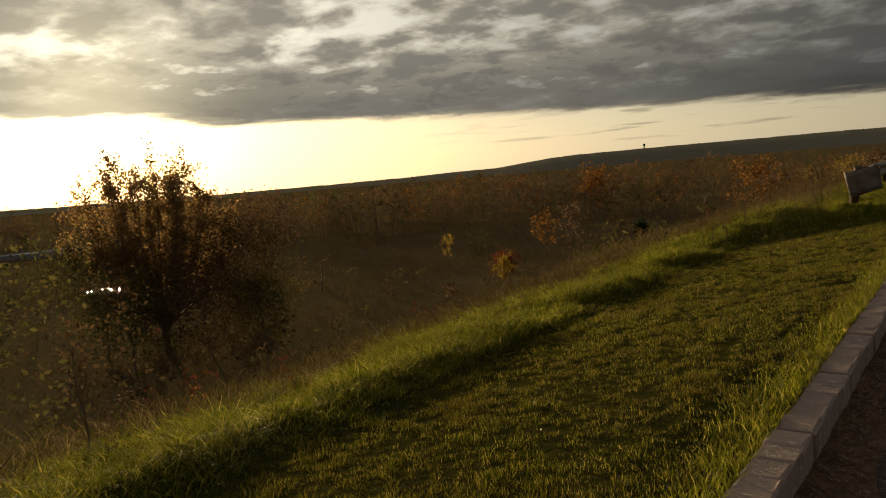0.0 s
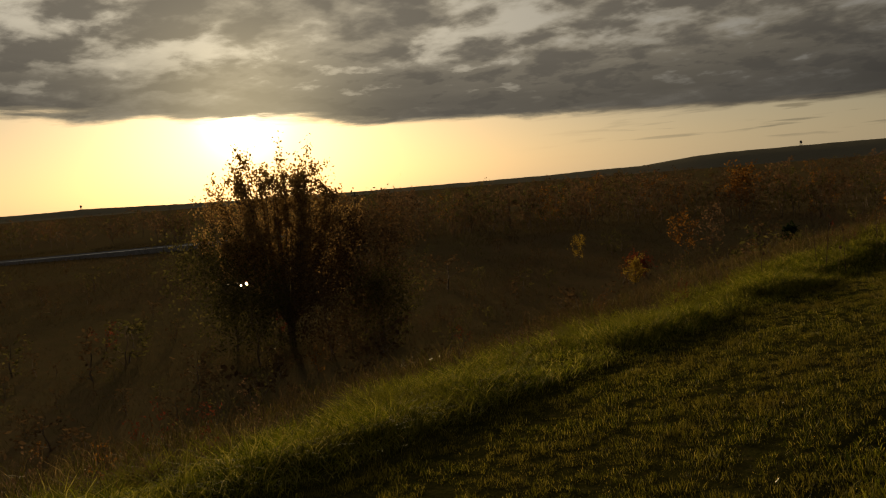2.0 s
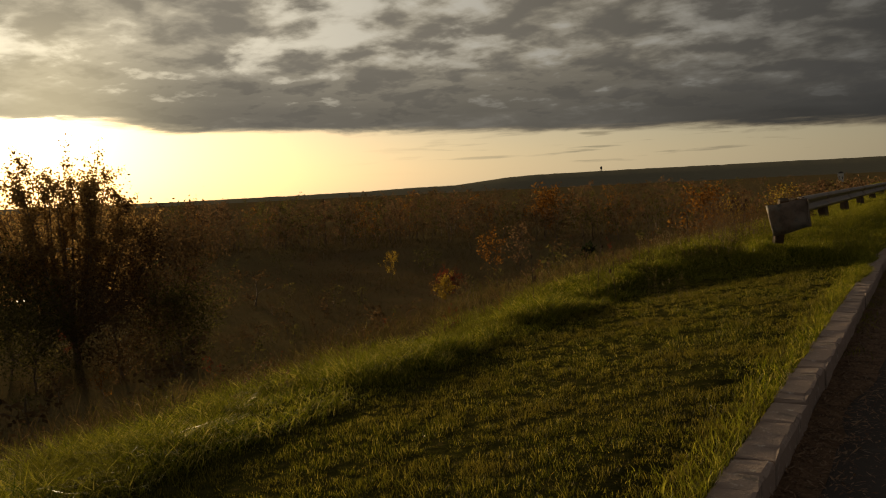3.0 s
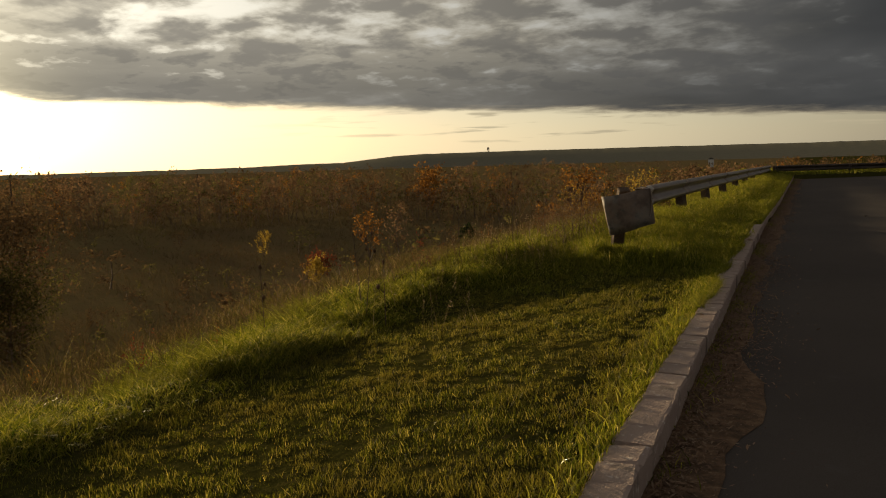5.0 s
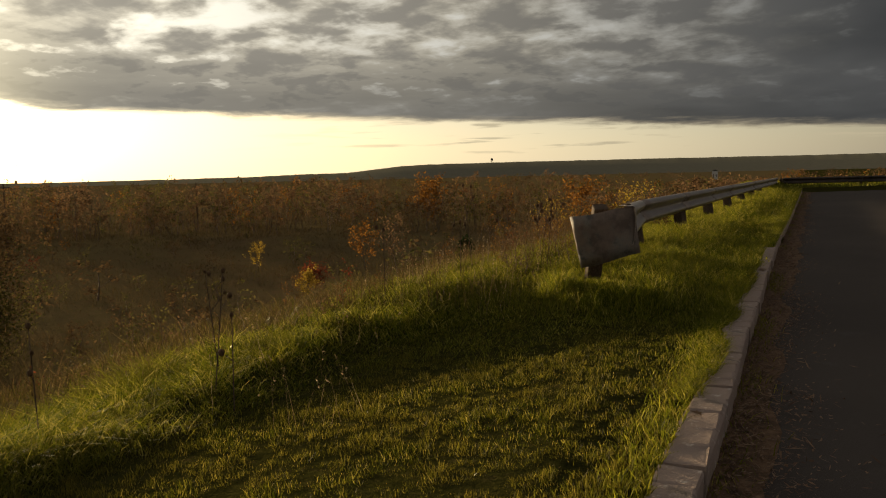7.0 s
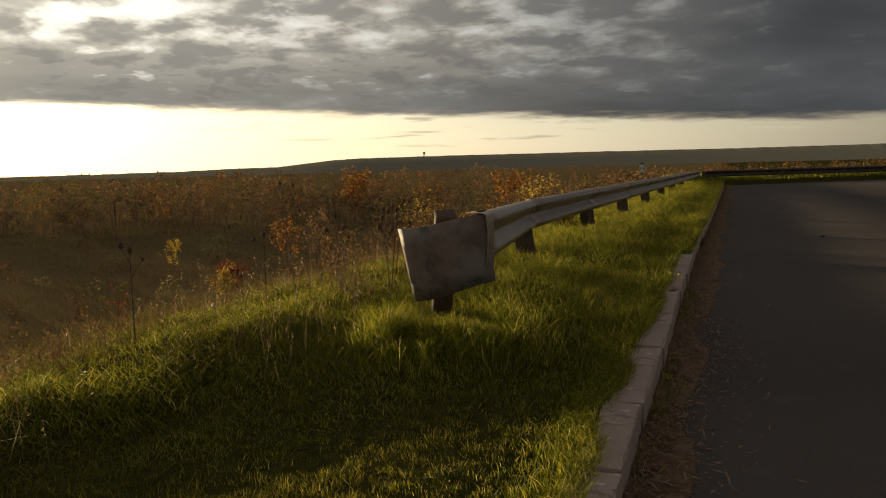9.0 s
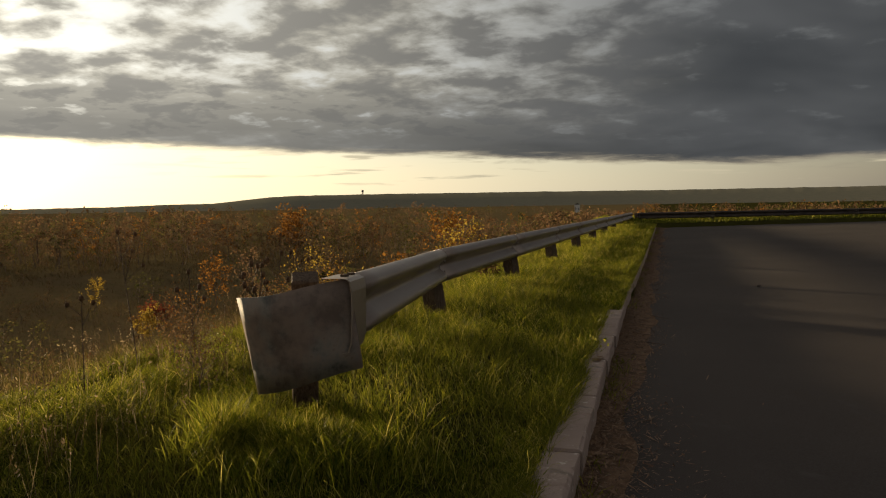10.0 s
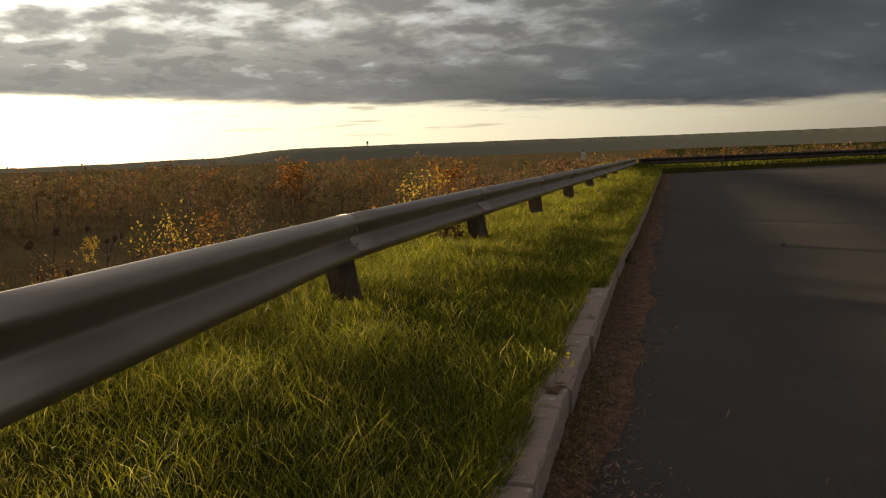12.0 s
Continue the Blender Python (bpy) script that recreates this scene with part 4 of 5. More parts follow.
def build_scrub():
    """Low bushes all over the slope and meadow, too many to count."""
    kinds = [tree_shape(200 + k, 1.0, 0.42, 0.02, 7, 0, 150, 0.045, 0.05, 3) for k in range(6)]
    VV, TT, II, base = [], [], [], 0
    r = np.random.default_rng(33)
    for k in range(560):
        a, d = r.uniform(-8, 92), 34 + 190 * r.random() ** 1.5
        if k > 480:
            a, d = r.uniform(42, 92), r.uniform(52, 200)
        x, y = polar(a, d)
        u = float(kerb_x(y)) - x
        if a < 14 and d < 75 or u < 9 and y < FAR_EDGE + 12 or math.hypot(x + 90.6, y - 43.2) < 5 or -232 < x < -165 and 20 < y < 130:
            continue
        tall = r.uniform(0.7, 2.2) * (1 + 0.8 * (r.random() < 0.15))
        (wv, wt), (lv, lt) = kinds[r.integers(0, 6)]
        q = r.uniform(0, 6.28)
        rot = np.array([[np.cos(q), -np.sin(q), 0], [np.sin(q), np.cos(q), 0], [0, 0, 1]])
        hue = r.choice(4, p=(0.58, 0.02, 0.38, 0.02))
        V = np.concatenate([wv, lv]) * (tall * r.uniform(0.9, 1.7), tall * r.uniform(0.9, 1.7), tall) @ rot.T + (x, y, float(land(x, y)) - 0.05)
        VV.append(V)
        TT.append(np.concatenate([wt, lt + len(wv)]) + base)
        II.append(np.concatenate([np.zeros(len(wt), int), np.full(len(lt), 1 + hue)]))
        base += len(V)
    ob = tri_mesh("scrub", np.concatenate(VV), np.concatenate(TT), [M["bark"], M["leaf_umber"], M["leaf_orange"], M["leaf_olive"], M["leaf_red"]], np.concatenate(II))
    tagged(ob, "scattered low russet and olive bushes on rough ground", "scrub", kind="stuff")


def build_woods():
    """The woods across the valley, too many to count."""
    kinds = [tree_shape(100 + k, 1.0, 0.27 + 0.05 * (k % 3), 0.009, 8, 0, (200, 270, 340)[k % 3], 0.022, 0.14, 3, 0.11) for k in range(9)]
    VV, TT, II, base = [], [], [], 0
    r = np.random.default_rng(21)
    spots = []
    while len(spots) < 1050:
        a = r.uniform(-16, 88)
        edge = np.interp(a, [-16, -2, 5, 12, 20, 35, 50, 58, 66, 88], [72, 80, 100, 128, 150, 158, 165, 230, 290, 330])
        f = r.random()
        d = edge + (r.exponential(45) if f < 0.62 else r.uniform(0, 900))
        x, y = polar(a, d)
        if float(waves(x, y, 7, 3.0)) + 0.5 * float(waves(x, y, 22, 1.0)) > -0.25 + r.normal(0, 0.2):
            spots.append((a, d))
    spots += [(r.uniform(-32, 8), r.uniform(84, 190)) for k in range(430)]
    for k, (a, d) in enumerate(spots):
        x, y = polar(a, d)
        z = float(land(x, y))
        tall = (9.0 + 1.6 * float(waves(x, y, 16, 5.0)) + r.normal(0, 1.1)) * (1.0 if a > 8 else 0.95)
        tall = min(max(tall, 5.0), 11.6)
        if d < 175:
            tall *= r.uniform(0.45, 1.0)
        if k >= 1050:
            tall = min(max(3.5, (1.9 + 0.05 * max(0.0, -a) + r.normal(0, 0.6) - z) / 1.15), 11.5)
        if a < 12:
            tall = min(tall, (1.7 + 0.04 * max(0.0, -a) + r.normal(0, 0.5) - z) / 1.3)
            if tall < 2.0:
                continue
        (wv, wt), (lv, lt) = kinds[r.integers(0, 9)]
        q = r.uniform(0, 6.28)
        rot = np.array([[np.cos(q), -np.sin(q), 0], [np.sin(q), np.cos(q), 0], [0, 0, 1]])
        wide = tall * r.uniform(0.8, 1.25) * (1 + d / 1500)
        sc = np.array([wide, wide, tall])
        lean = float(waves(x, y, 12, 8.0))
        hue = r.choice(5, p=(0.34, 0.04, 0.22, 0.06, 0.34) if lean < 0.2 else (0.54, 0.10, 0.18, 0.03, 0.15))
        if hue != 3:
            V = np.concatenate([wv, lv])
            T = np.concatenate([wt, lt + len(wv)])
            I = np.concatenate([np.zeros(len(wt), int), np.full(len(lt), 1 + hue)])
        else:
            V, T, I = wv, wt, np.zeros(len(wt), int)
        VV.append((V * sc) @ rot.T + (x, y, z - 0.1))
        TT.append(T + base)
        II.append(I)
        base += len(V)
    ob = tri_mesh("woods", np.concatenate(VV), np.concatenate(TT), [M["bark"], M["leaf_russet"], M["leaf_orange"], M["leaf_olive"], M["bark"], M["leaf_umber"]], np.concatenate(II))
    tagged(ob, "wide autumn woods of russet and half-bare trees", "woods", kind="stuff")


def build_slope_weeds():
    """Leafy weeds in clumps down the slope, too many to count."""
    kinds = [tree_shape(300 + k, 1.0, 0.30, 0.010, 7, 0, 90, 0.030, 0.08, 3, 0.16) for k in range(6)]
    VV, TT, II, base = [], [], [], 0
    r = np.random.default_rng(5)
    for k in range(1100):
        y = r.uniform(-20, 26)
        off = 0.9 + 20 * r.random() ** 1.9
        x = float(kerb_x(y)) - float(bank_foot(y)) - off
        if float(waves(x, y, 1.1, 6.0)) + r.normal(0, 0.5) < 0.0:
            continue
        tall = r.uniform(0.14, 0.34) * (1 + 1.6 * min(1.0, max(0.0, off - 1.2) / 5.0))
        (wv, wt), (lv, lt) = kinds[r.integers(0, 6)]
        q = r.uniform(0, 6.28)
        rot = np.array([[np.cos(q), -np.sin(q), 0], [np.sin(q), np.cos(q), 0], [0, 0, 1]])
        hue = r.choice(5, p=(0.36, 0.07, 0.28, 0.09, 0.20))
        V = np.concatenate([wv, lv]) * (tall * r.uniform(0.7, 1.3), tall * r.uniform(0.7, 1.3), tall) @ rot.T + (x, y, float(land(x, y)) - 0.02)
        VV.append(V)
        TT.append(np.concatenate([wt, lt + len(wv)]) + base)
        II.append(np.concatenate([np.zeros(len(wt), int), np.full(len(lt), 1 + hue)]))
        base += len(V)
    ob = tri_mesh("slope_weeds", np.concatenate(VV), np.concatenate(TT), [M["bark"], M["leaf_umber"], M["leaf_orange"], M["leaf_olive"], M["leaf_red"], M["leaf_russet"]], np.concatenate(II))
    tagged(ob, "leafy brown and olive weeds crowding the slope", "weeds", kind="stuff")


build_single_trees()
build_slope_weeds()
build_scrub()
build_woods()


# ---- far things ----
def build_water_tower(at, z, tall):
    t = tagged(empty("water_tower", (at[0], at[1], z)), "small water tower on the ridge against the sky", "water tower")
    bm = bmesh.new()
    cylinder(bm, tall * 0.2, tall * 0.2, tall * 0.3, (0, 0, tall * 0.75), seg=16)
    cylinder(bm, tall * 0.2, tall * 0.03, tall * 0.1, (0, 0, tall * 0.95), seg=16)
    cylinder(bm, tall * 0.05, tall * 0.2, tall * 0.1, (0, 0, tall * 0.55), seg=16)
    part("tank", bm, M["roof"], t)
    bm = bmesh.new()
    cylinder(bm, tall * 0.03, tall * 0.03, tall * 0.55, (0, 0, tall * 0.27), seg=8)
    part("riser", bm, M["roof"], t)
    for k in range(4):
        a = k * math.pi / 2 + 0.6
        bm = bmesh.new()
        foot, head = Vector((math.cos(a), math.sin(a), 0)) * tall * 0.22, Vector((math.cos(a) * 0.17, math.sin(a) * 0.17, 0.62)) * tall
        ax = head - foot
        cylinder(bm, tall * 0.02, tall * 0.02, ax.length, (foot + head) / 2, ax.to_track_quat("Z", "Y").to_matrix().to_4x4(), 6)
        part("leg", bm, M["roof"], t)


build_water_tower(polar(20.33, 3290), 41.0, 22.0)
build_water_tower(polar(68.3, 4290), 18.0, 24.0)


def build_house(name, at, size, turn, wall, label, z=None, gable=0.35):
    w, d, h = size
    z = float(land(*at)) if z is None else z
    t = tagged(empty(name, (at[0], at[1], z)), label, "building")
    t.rotation_euler = (0, 0, turn)
    bm = bmesh.new()
    box(bm, (w, d, h), (0, 0, h / 2))
    part("wall", bm, wall, t)
    bm = bmesh.new()
    g = w * gable
    v = [bm.verts.new(p) for p in ((-w * 0.54, -d * 0.53, h), (w * 0.54, -d * 0.53, h), (0, -d * 0.53, h + g), (-w * 0.54, d * 0.53, h), (w * 0.54, d * 0.53, h), (0, d * 0.53, h + g))]
    for f in ((0, 1, 2), (3, 5, 4), (0, 2, 5, 3), (1, 4, 5, 2), (0, 3, 4, 1)):
        bm.faces.new([v[i] for i in f])
    part("roof", bm, M["roof"], t)
    for k in (-0.28, 0.28):
        bm = bmesh.new()
        box(bm, (w * 0.14, 0.12, h * 0.22), (w * k, -d / 2 - 0.03, h * 0.6))
        part("window", bm, M["roof"], t)
    bm = bmesh.new()
    box(bm, (w * 0.12, 0.12, min(2.1, h * 0.5)), (0, -d / 2 - 0.03, min(2.1, h * 0.5) / 2))
    part("door", bm, M["roof"], t)


build_house("house", polar(5.3, 700), (4.5, 5, 9.0), radians(5), M["wall_pale"], "small white house among far autumn trees")
build_house("barn", polar(59.3, 430), (8.5, 10, 12.4), radians(59), M["roof"], "dark barn standing above far trees", gable=0.02)


def build_highway():
    """A road along the valley floor, lying on the meadow."""
    pts = [(-262.0, -40.0), (-227.0, 46.0), (-210.5, 76.0), (-195.0, 110.0), (-188.0, 124.0)]
    V, T = [], []
    for i, (x, y) in enumerate(pts):
        a, b = pts[max(i - 1, 0)], pts[min(i + 1, len(pts) - 1)]
        d = Vector((b[0] - a[0], b[1] - a[1], 0)).normalized()
        n = Vector((d.y, -d.x, 0))
        for s in (-5.5, -1.0, 1.0, 5.5):
            q = Vector((x, y, 0)) + n * s
            V.append((q.x, q.y, VALLEY + 1.15 - (0.35 if abs(s) < 2 else 0)))
    for i in range(len(pts) - 1):
        for k in range(3):
            a = i * 4 + k
            T += [(a, a + 4, a + 5), (a, a + 5, a + 1)]
    V = np.array(V)
    low = V - (0, 0, 1.6)
    n = len(V)
    for i in range(len(pts) - 1):
        for k in (0, 3):
            a = i * 4 + k
            T += [(a, a + 4, a + 4 + n), (a, a + 4 + n, a + n)]
    tagged(tri_mesh("highway", np.concatenate([V, low]), np.array(T), [M["wet_road"]]), "distant two-way road shining with low sunlight", "road", kind="structure")


build_highway()


def build_pond():
    n = 40
    c = Vector((-90.6, 43.2))
    V = [(c.x, c.y, 0)]
    for k in range(n):
        a = 2 * math.pi * k / n
        r = 2.2 + 0.3 * math.sin(3 * a + 1) + 0.22 * math.sin(5 * a)
        V.append((c.x + math.cos(a) * r * 1.1, c.y + math.sin(a) * r * 0.9, 0))
    V = np.array(V)
    V[:, 2] = VALLEY + 1.0
    T = [(0, k + 1, (k + 1) % n + 1) for k in range(n)]
    tagged(tri_mesh("pond", V, np.array(T), [M["water"]]), "small still pond mirroring the low sun", "water", kind="structure")


build_pond()


def build_pole(at, tall, label, arms=1):
    z = float(land(*at)) - 0.3
    t = tagged(empty("utility_pole", (at[0], at[1], z)), label, "utility pole", "poles along the valley")
    bm = bmesh.new()
    cylinder(bm, 0.17, 0.11, tall, (0, 0, tall / 2), seg=8)
    part("pole", bm, M["wood"], t)
    for k in range(arms):
        bm = bmesh.new()
        box(bm, (2.4, 0.12, 0.14), (0, 0.14, tall - 0.6 - k * 1.0), 0.01)
        arm = part("crossarm", bm, M["wood"], t)
        for x in (-1.0, -0.4, 0.4, 1.0):
            bm = bmesh.new()
            cylinder(bm, 0.05, 0.03, 0.16, (x, 0.14, tall - 0.45 - k * 1.0), seg=6)
            part("insulator", bm, M["steel"], arm)


build_pole((-115.3, 83.0), 11.8, "tall wooden utility pole rising from the meadow")
build_pole((-127.5, 142.0), 11.0, "wooden utility pole among russet trees")


# ---- litter in the gutter ----
def build_gutter():
    ys = np.arange(-19, FAR_EDGE, 0.25)
    w = 0.26 + 0.14 * waves(ys, ys * 0.3, 0.7, 1.0) + 0.06 * waves(ys, ys * 0.7, 0.23, 3.0)
    w = w.clip(0.07) * np.interp(ys, [-19, 4, 9, 33], [1.0, 1.0, 1.25, 1.0])
    rows = [np.stack([kerb_x(ys) + w * f - 0.004, ys, fall(ys) + hgt + 0.004], -1) for f, hgt in ((0, 0.022), (0.4, 0.014), (0.8, 0.006), (1.0, 0.0))]
    n = len(ys)
    T = []
    for k in range(3):
        a = np.arange(n - 1) + k * n
        T += [np.stack([a, a + n, a + n + 1], -1), np.stack([a, a + n + 1, a + 1], -1)]
    tagged(tri_mesh("gutter_soil", np.concatenate(rows), np.concatenate(T), [M["soil"]], smooth=True), "brown soil and rotting leaves along the kerb", "soil", kind="stuff")
    n = 52000
    y = rng.uniform(-19, FAR_EDGE, n)
    out = np.abs(rng.normal(0, 0.17, n)) * np.where(patchy(y, y * 0.6, 0.8, 2.0, 0.0), 1.25, 0.7)
    out[: n // 1300] = rng.uniform(0, 1.2, n // 1300)
    x = kerb_x(y) + 0.01 + out
    z = fall(y) + 0.026 * np.exp(-out * 4) + 0.012 + 0.02 * smooth01(x, 0, 6)
    a, b = rng.uniform(0, 6.28, n), rng.normal(0, 0.3, n)
    ln, wd = rng.uniform(0.005, 0.022, n) * rng.choice((1, 1, 2.2), n, p=(0.5, 0.4, 0.1)), rng.uniform(0.001, 0.006, n)
    f = np.stack([np.cos(a), np.sin(a), b], -1) * ln[:, None]
    g = np.stack([-np.sin(a), np.cos(a), rng.normal(0, 0.3, n)], -1) * wd[:, None]
    c = np.stack([x, y, z], -1)
    V = np.stack([c - f, c + g, c + f, c - g], 1).reshape(-1, 3)
    i = np.arange(n) * 4
    T = np.concatenate([np.stack([i, i + 1, i + 2], -1), np.stack([i, i + 2, i + 3], -1)])
    tagged(tri_mesh("fallen_litter", V, T, [M["litter"]]), "dry leaves, straw and twigs scattered beside the kerb", "litter", kind="stuff")
    n = 11000
    y = rng.uniform(-6, FAR_EDGE, n)
    keep = patchy(y, y * 0.5, 0.5, 4.0, 0.25)
    y = y[keep]
    x = kerb_x(y) + np.abs(rng.normal(0.02, 0.07, len(y)))
    blades("gutter_grass", x, y, rng.uniform(0.03, 0.11, len(y)), rng.uniform(0.003, 0.006, len(y)), rng.uniform(0.3, 1.2, len(y)), M["verge"], "grass tufts rooted at the foot of the kerb", "grass", 2, z=fall(y))


build_gutter()


# ---- weeds with seed heads by the rail ----
def seed_head(bm, at, r, axis):
    """An egg-shaped bristly head."""
    q = axis.to_track_quat("Z", "Y").to_matrix().to_4x4()
    bmesh.ops.create_icosphere(bm, subdivisions=2, radius=1.0, matrix=Matrix.Translation(at) @ q @ Matrix.Diagonal((r, r, r * 1.35, 1)))
    for k in range(16):
        a, h = k * 2.4, -1 + 2 * (k + 0.5) / 16
        w = math.sqrt(1 - h * h)
        d = q.to_3x3() @ Vector((math.cos(a) * w, math.sin(a) * w, h * 1.3))
        p = at + q.to_3x3() @ Vector((math.cos(a) * w * r, math.sin(a) * w * r, h * r * 1.6))
        v = [bm.verts.new(p + Vector((0.002, 0, 0))), bm.verts.new(p - Vector((0.002, 0, 0))), bm.verts.new(p + d.normalized() * r * 0.9)]
        bm.faces.new(v)


def build_teasel(at, tall, heads, seed):
    r = random.Random(seed)
    z = float(land(*at)) - 0.03
    t = tagged(empty("teasel", (at[0], at[1], z)), "dead brown teasel stalk with bristly seed heads", "weed", "teasels on the bank")
    lean = Vector((r.uniform(-0.12, 0.12), r.uniform(-0.12, 0.12), 1))
    bm = bmesh.new()
    tip = lean * tall

    def stalk(p, q, w):
        ax = q - p
        cylinder(bm, w, w * 0.6, ax.length, (p + q) / 2, ax.to_track_quat("Z", "Y").to_matrix().to_4x4(), 5)

    stalk(Vector((0, 0, 0)), tip, 0.0042)
    ends = [tip]
    for k in range(heads - 1):
        f = r.uniform(0.5, 0.9)
        a = r.uniform(0, 6.28)
        p = lean * tall * f
        e = p + Vector((math.cos(a) * 0.16, math.sin(a) * 0.16, r.uniform(0.12, 0.3))) * tall * 0.8
        stalk(p, e, 0.0028)
        ends.append(e)
    part("stem", bm, M["wood"], t)
    for e in ends:
        bm = bmesh.new()
        seed_head(bm, e, r.uniform(0.010, 0.017), lean)
        part("seed_head", bm, M["seed"], t)


for k, (x, y, tall, heads) in enumerate(((-2.05, 1.1, 0.86, 5), (-2.2, 1.45, 0.84, 6), (-2.35, 1.9, 0.9, 5), (-2.5, 1.2, 0.8, 4), (-2.85, 1.1, 1.12, 4), (-2.3, 2.3, 0.8, 4),
                                          (-2.9, -3.0, 0.95, 3), (-3.1, -2.7, 0.9, 3), (-2.6, -3.2, 0.7, 2), (-3.3, -3.9, 0.8, 3), (-2.7, 0.4, 0.7, 3), (-3.0, -0.6, 0.75, 3))):
    build_teasel((x, y), tall * 0.82, heads, k)


def build_stalks():
    n = 3600
    y = rng.uniform(-1.0, 14, n)
    x = kerb_x(y) - rng.uniform(1.95, 4.2, n)
    keep = patchy(x, y, 0.5, 2.0, 0.1)
    x, y = x[keep], y[keep]
    n = len(x)
    blades("dry_stalks", x, y, rng.uniform(0.2, 0.5, n), rng.uniform(0.002, 0.005, n), rng.uniform(0.1, 0.6, n), M["weeds"], "thin dead brown stalks behind the guard rail", "weeds", 3)
    n = 900
    y = rng.uniform(-3.5, 3.0, n)
    x = -rng.uniform(1.75, 3.1, n)
    keep = patchy(x, y, 0.35, 6.0, 0.25)
    x, y = x[keep], y[keep]
    n = len(x)
    tall = rng.uniform(0.16, 0.42, n)
    root = np.stack([x, y, land(x, y) - 0.02], -1)
    tip = root + np.stack([rng.normal(0, 0.05, n), rng.normal(0, 0.05, n), tall], -1)
    side = np.stack([rng.normal(0, 1, n), rng.normal(0, 1, n), 0 * x], -1)
    side *= (0.0012 / np.linalg.norm(side, axis=1))[:, None]
    parts = [root - side, root + side, tip]
    for q in range(5):
        c = tip - np.stack([0 * x, 0 * x, 0.014 * q * np.ones(n)], -1)
        e, f = rng.normal(0, 0.007, (n, 3)), rng.normal(0, 0.007, (n, 3))
        parts += [c, c + e, c + f]
    V = np.stack(parts, 1).reshape(-1, 3)
    tagged(tri_mesh("seed_fluff", V, np.arange(len(V)).reshape(-1, 3), [M["fluff"]]), "pale fluffy seed heads of dead weeds on the bank", "weeds", kind="stuff")


build_stalks()


# ---- small things by the rail ----
def build_leaf(at, turn, size):
    bm = bmesh.new()
    outline = [(0, -1), (0.35, -0.6), (0.75, -0.5), (0.5, -0.1), (0.7, 0.35), (0.3, 0.4), (0, 1), (-0.3, 0.45), (-0.7, 0.3), (-0.5, -0.1), (-0.7, -0.55), (-0.3, -0.6)]
    mid = bm.verts.new((0, 0, 0.10 * size))
    ring = [bm.verts.new((x * size, y * size, 0.25 * size * abs(x) + 0.004)) for x, y in outline]
    for a, b in zip(ring, ring[1:] + ring[:1]):
        bm.faces.new((mid, a, b))
    bmesh.ops.solidify(bm, geom=list(bm.faces), thickness=0.0015)
    ob = part("fallen_leaf", bm, M["litter"])
    ob.location, ob.rotation_euler = at, (0.1, 0.05, turn)
    tagged(ob, "curled brown dead leaf lying on the kerb", "leaf", "dead leaves on the kerb")


for x, y, turn, size in ((-0.075, 2.42, 0.6, 0.055), (-0.05, 2.52, 2.1, 0.04), (-0.11, -3.1, 1.0, 0.035), (-0.04, 4.1, 3.0, 0.04)):
    build_leaf((x, y, 0.158), turn, size)

for k in range(16):
    x, y = -1.85 - 0.20 * (k % 5) - 0.25 * random.random(), 0.55 + 0.2 * k + 0.2 * random.random()
    tint = ("leaf_umber", "leaf_russet", "leaf_umber", "leaf_orange")[k % 4]
    plant("dead_weed", (x, y), tree_shape(400 + k, random.uniform(0.36, 0.6), 0.17, 0.005, 16, 5, 420, 0.008, 0.12, 3, 0.16), M[tint], "brittle brown seed-laden weed behind the rail end", "weed", sink=0.02, trunk="stem")

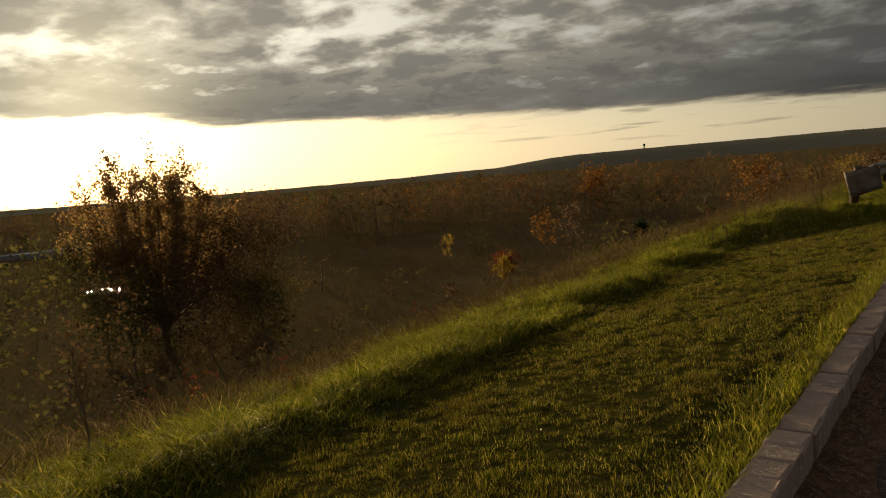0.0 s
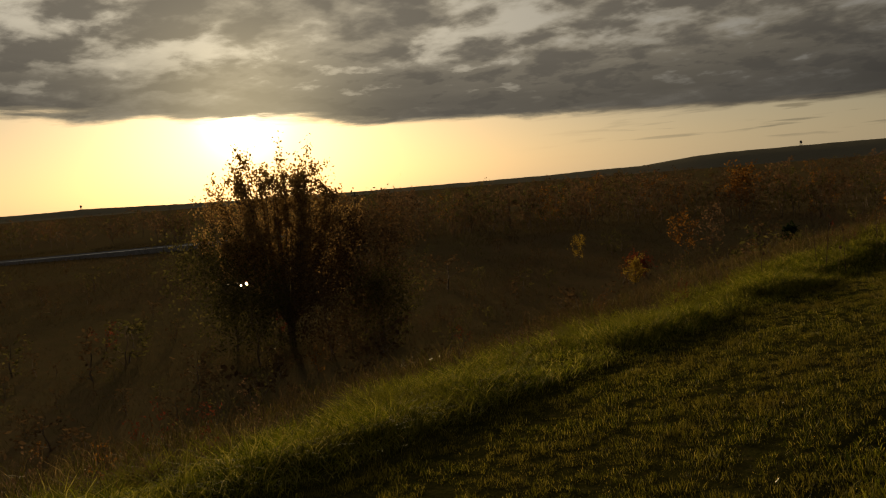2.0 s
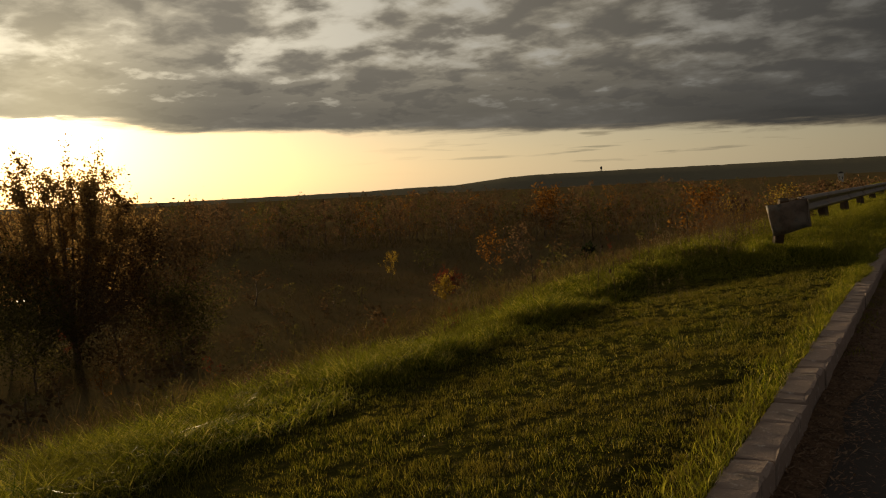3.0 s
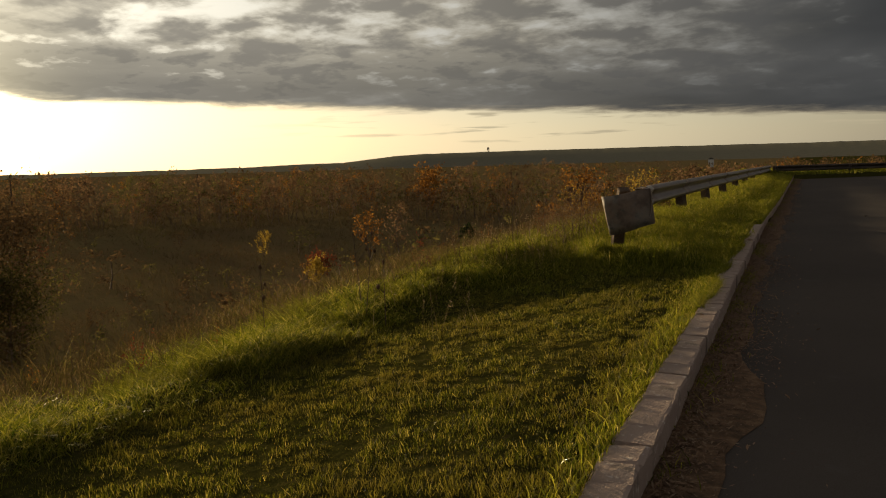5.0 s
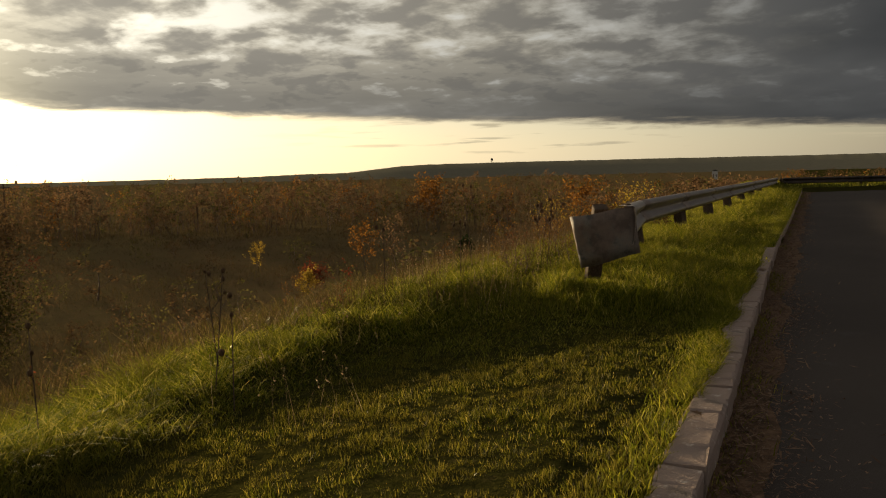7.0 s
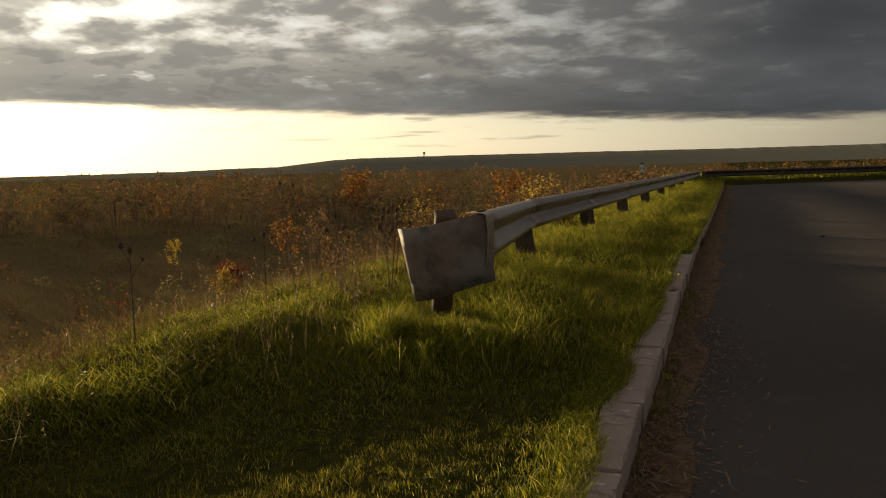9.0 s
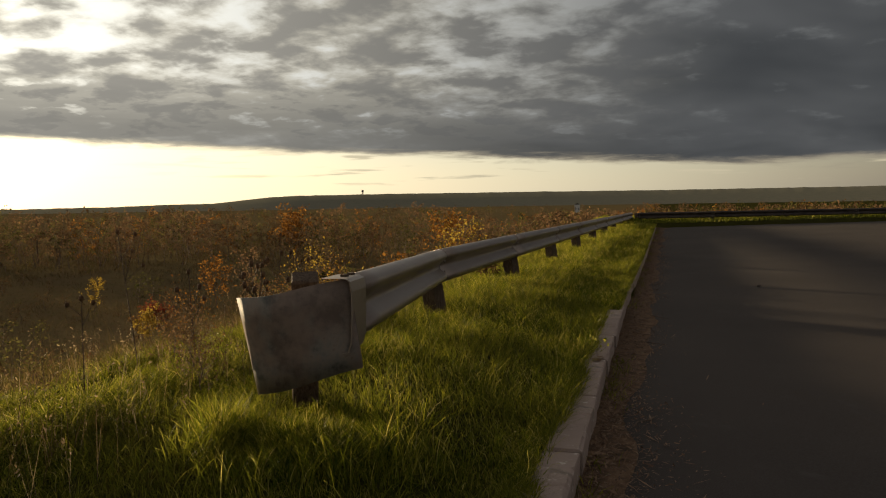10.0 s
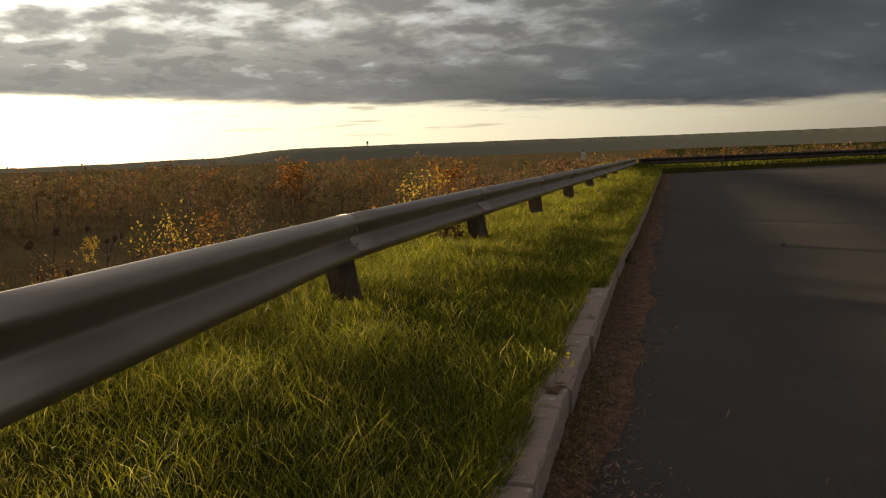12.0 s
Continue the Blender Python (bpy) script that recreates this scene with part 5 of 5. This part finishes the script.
plant("vine", (-1.98, 7.75), tree_shape(61, 0.42, 0.26, 0.01, 16, 6, 700, 0.03, 0.02), M["leaf_umber"], "dead brown vine tangled round a rail post", "vine", sink=0.02, trunk="stem")
plant("bush", (-2.7, 9.4), tree_shape(62, 0.6, 0.42, 0.010, 14, 5, 420, 0.025, 0.1), M["leaf_yellow"], "small yellow-leaved bush behind the rail", "bush", sink=0.02, trunk="stem")
plant("bush", (-3.3, 5.2), tree_shape(63, 0.7, 0.32, 0.009, 14, 6, 700, 0.014, 0.15), M["leaf_umber"], "brown seed-laden bush on the bank", "bush", sink=0.02, trunk="stem")
plant("bush", (-2.6, 3.4), tree_shape(64, 0.55, 0.26, 0.008, 14, 6, 600, 0.012, 0.15), M["leaf_yellow"], "yellowing dry weed behind the rail end", "bush", sink=0.02, trunk="stem")


# ---- small things on the asphalt and the kerb ----
def build_twig(a, b):
    """A thin crooked dead stick lying on the asphalt."""
    a, b = Vector(a), Vector(b)
    side = Vector((-(b - a).y, (b - a).x, 0)) * 0.12
    bends = [a, a.lerp(b, 0.35) + side, a.lerp(b, 0.7) - side * 0.4, b, b + side * 1.1]
    V, T, count = [], [], 0
    for k, (p, q) in enumerate(zip(bends, bends[1:])):
        v, t = tube(np.array(p), np.array(q), 0.005 - 0.0009 * k, 0.0042 - 0.0009 * k, 5)
        V.append(v)
        T.append(t + count)
        count += len(v)
    ob = tri_mesh("twig", np.concatenate(V), np.concatenate(T), [M["bark"]], smooth=True)
    tagged(ob, "thin crooked dead twig lying on the asphalt", "twig", "twigs on the asphalt")


build_twig((0.15, 4.11, 0.014), (0.42, 4.03, 0.010))
build_twig((0.22, 1.3, 0.012), (0.33, 1.5, 0.010))
build_twig((0.28, 5.9, 0.006), (0.44, 5.7, 0.006))


def build_stone(at, size, seed):
    r = random.Random(seed)
    bm = bmesh.new()
    bmesh.ops.create_icosphere(bm, subdivisions=2, radius=size, matrix=Matrix.Diagonal((1.3, 1.0, 0.6, 1)))
    for v in bm.verts:
        v.co *= r.uniform(0.86, 1.1)
    ob = part("stone", bm, M["rusty"], smooth=True)
    ob.location = at
    tagged(ob, "small dark stone lying on the asphalt", "stone")


build_stone((1.8, 9.3, 0.008), 0.026, 3)

plant("kerb_weed", (-0.08, 2.62), tree_shape(71, 0.09, 0.10, 0.002, 9, 3, 60, 0.012, 0.05, 3, 0.10), M["tall"], "low green weed sprawling over the kerb stone", "weed", sink=0.0, trunk="stem", crown="leaves").location.z = 0.152
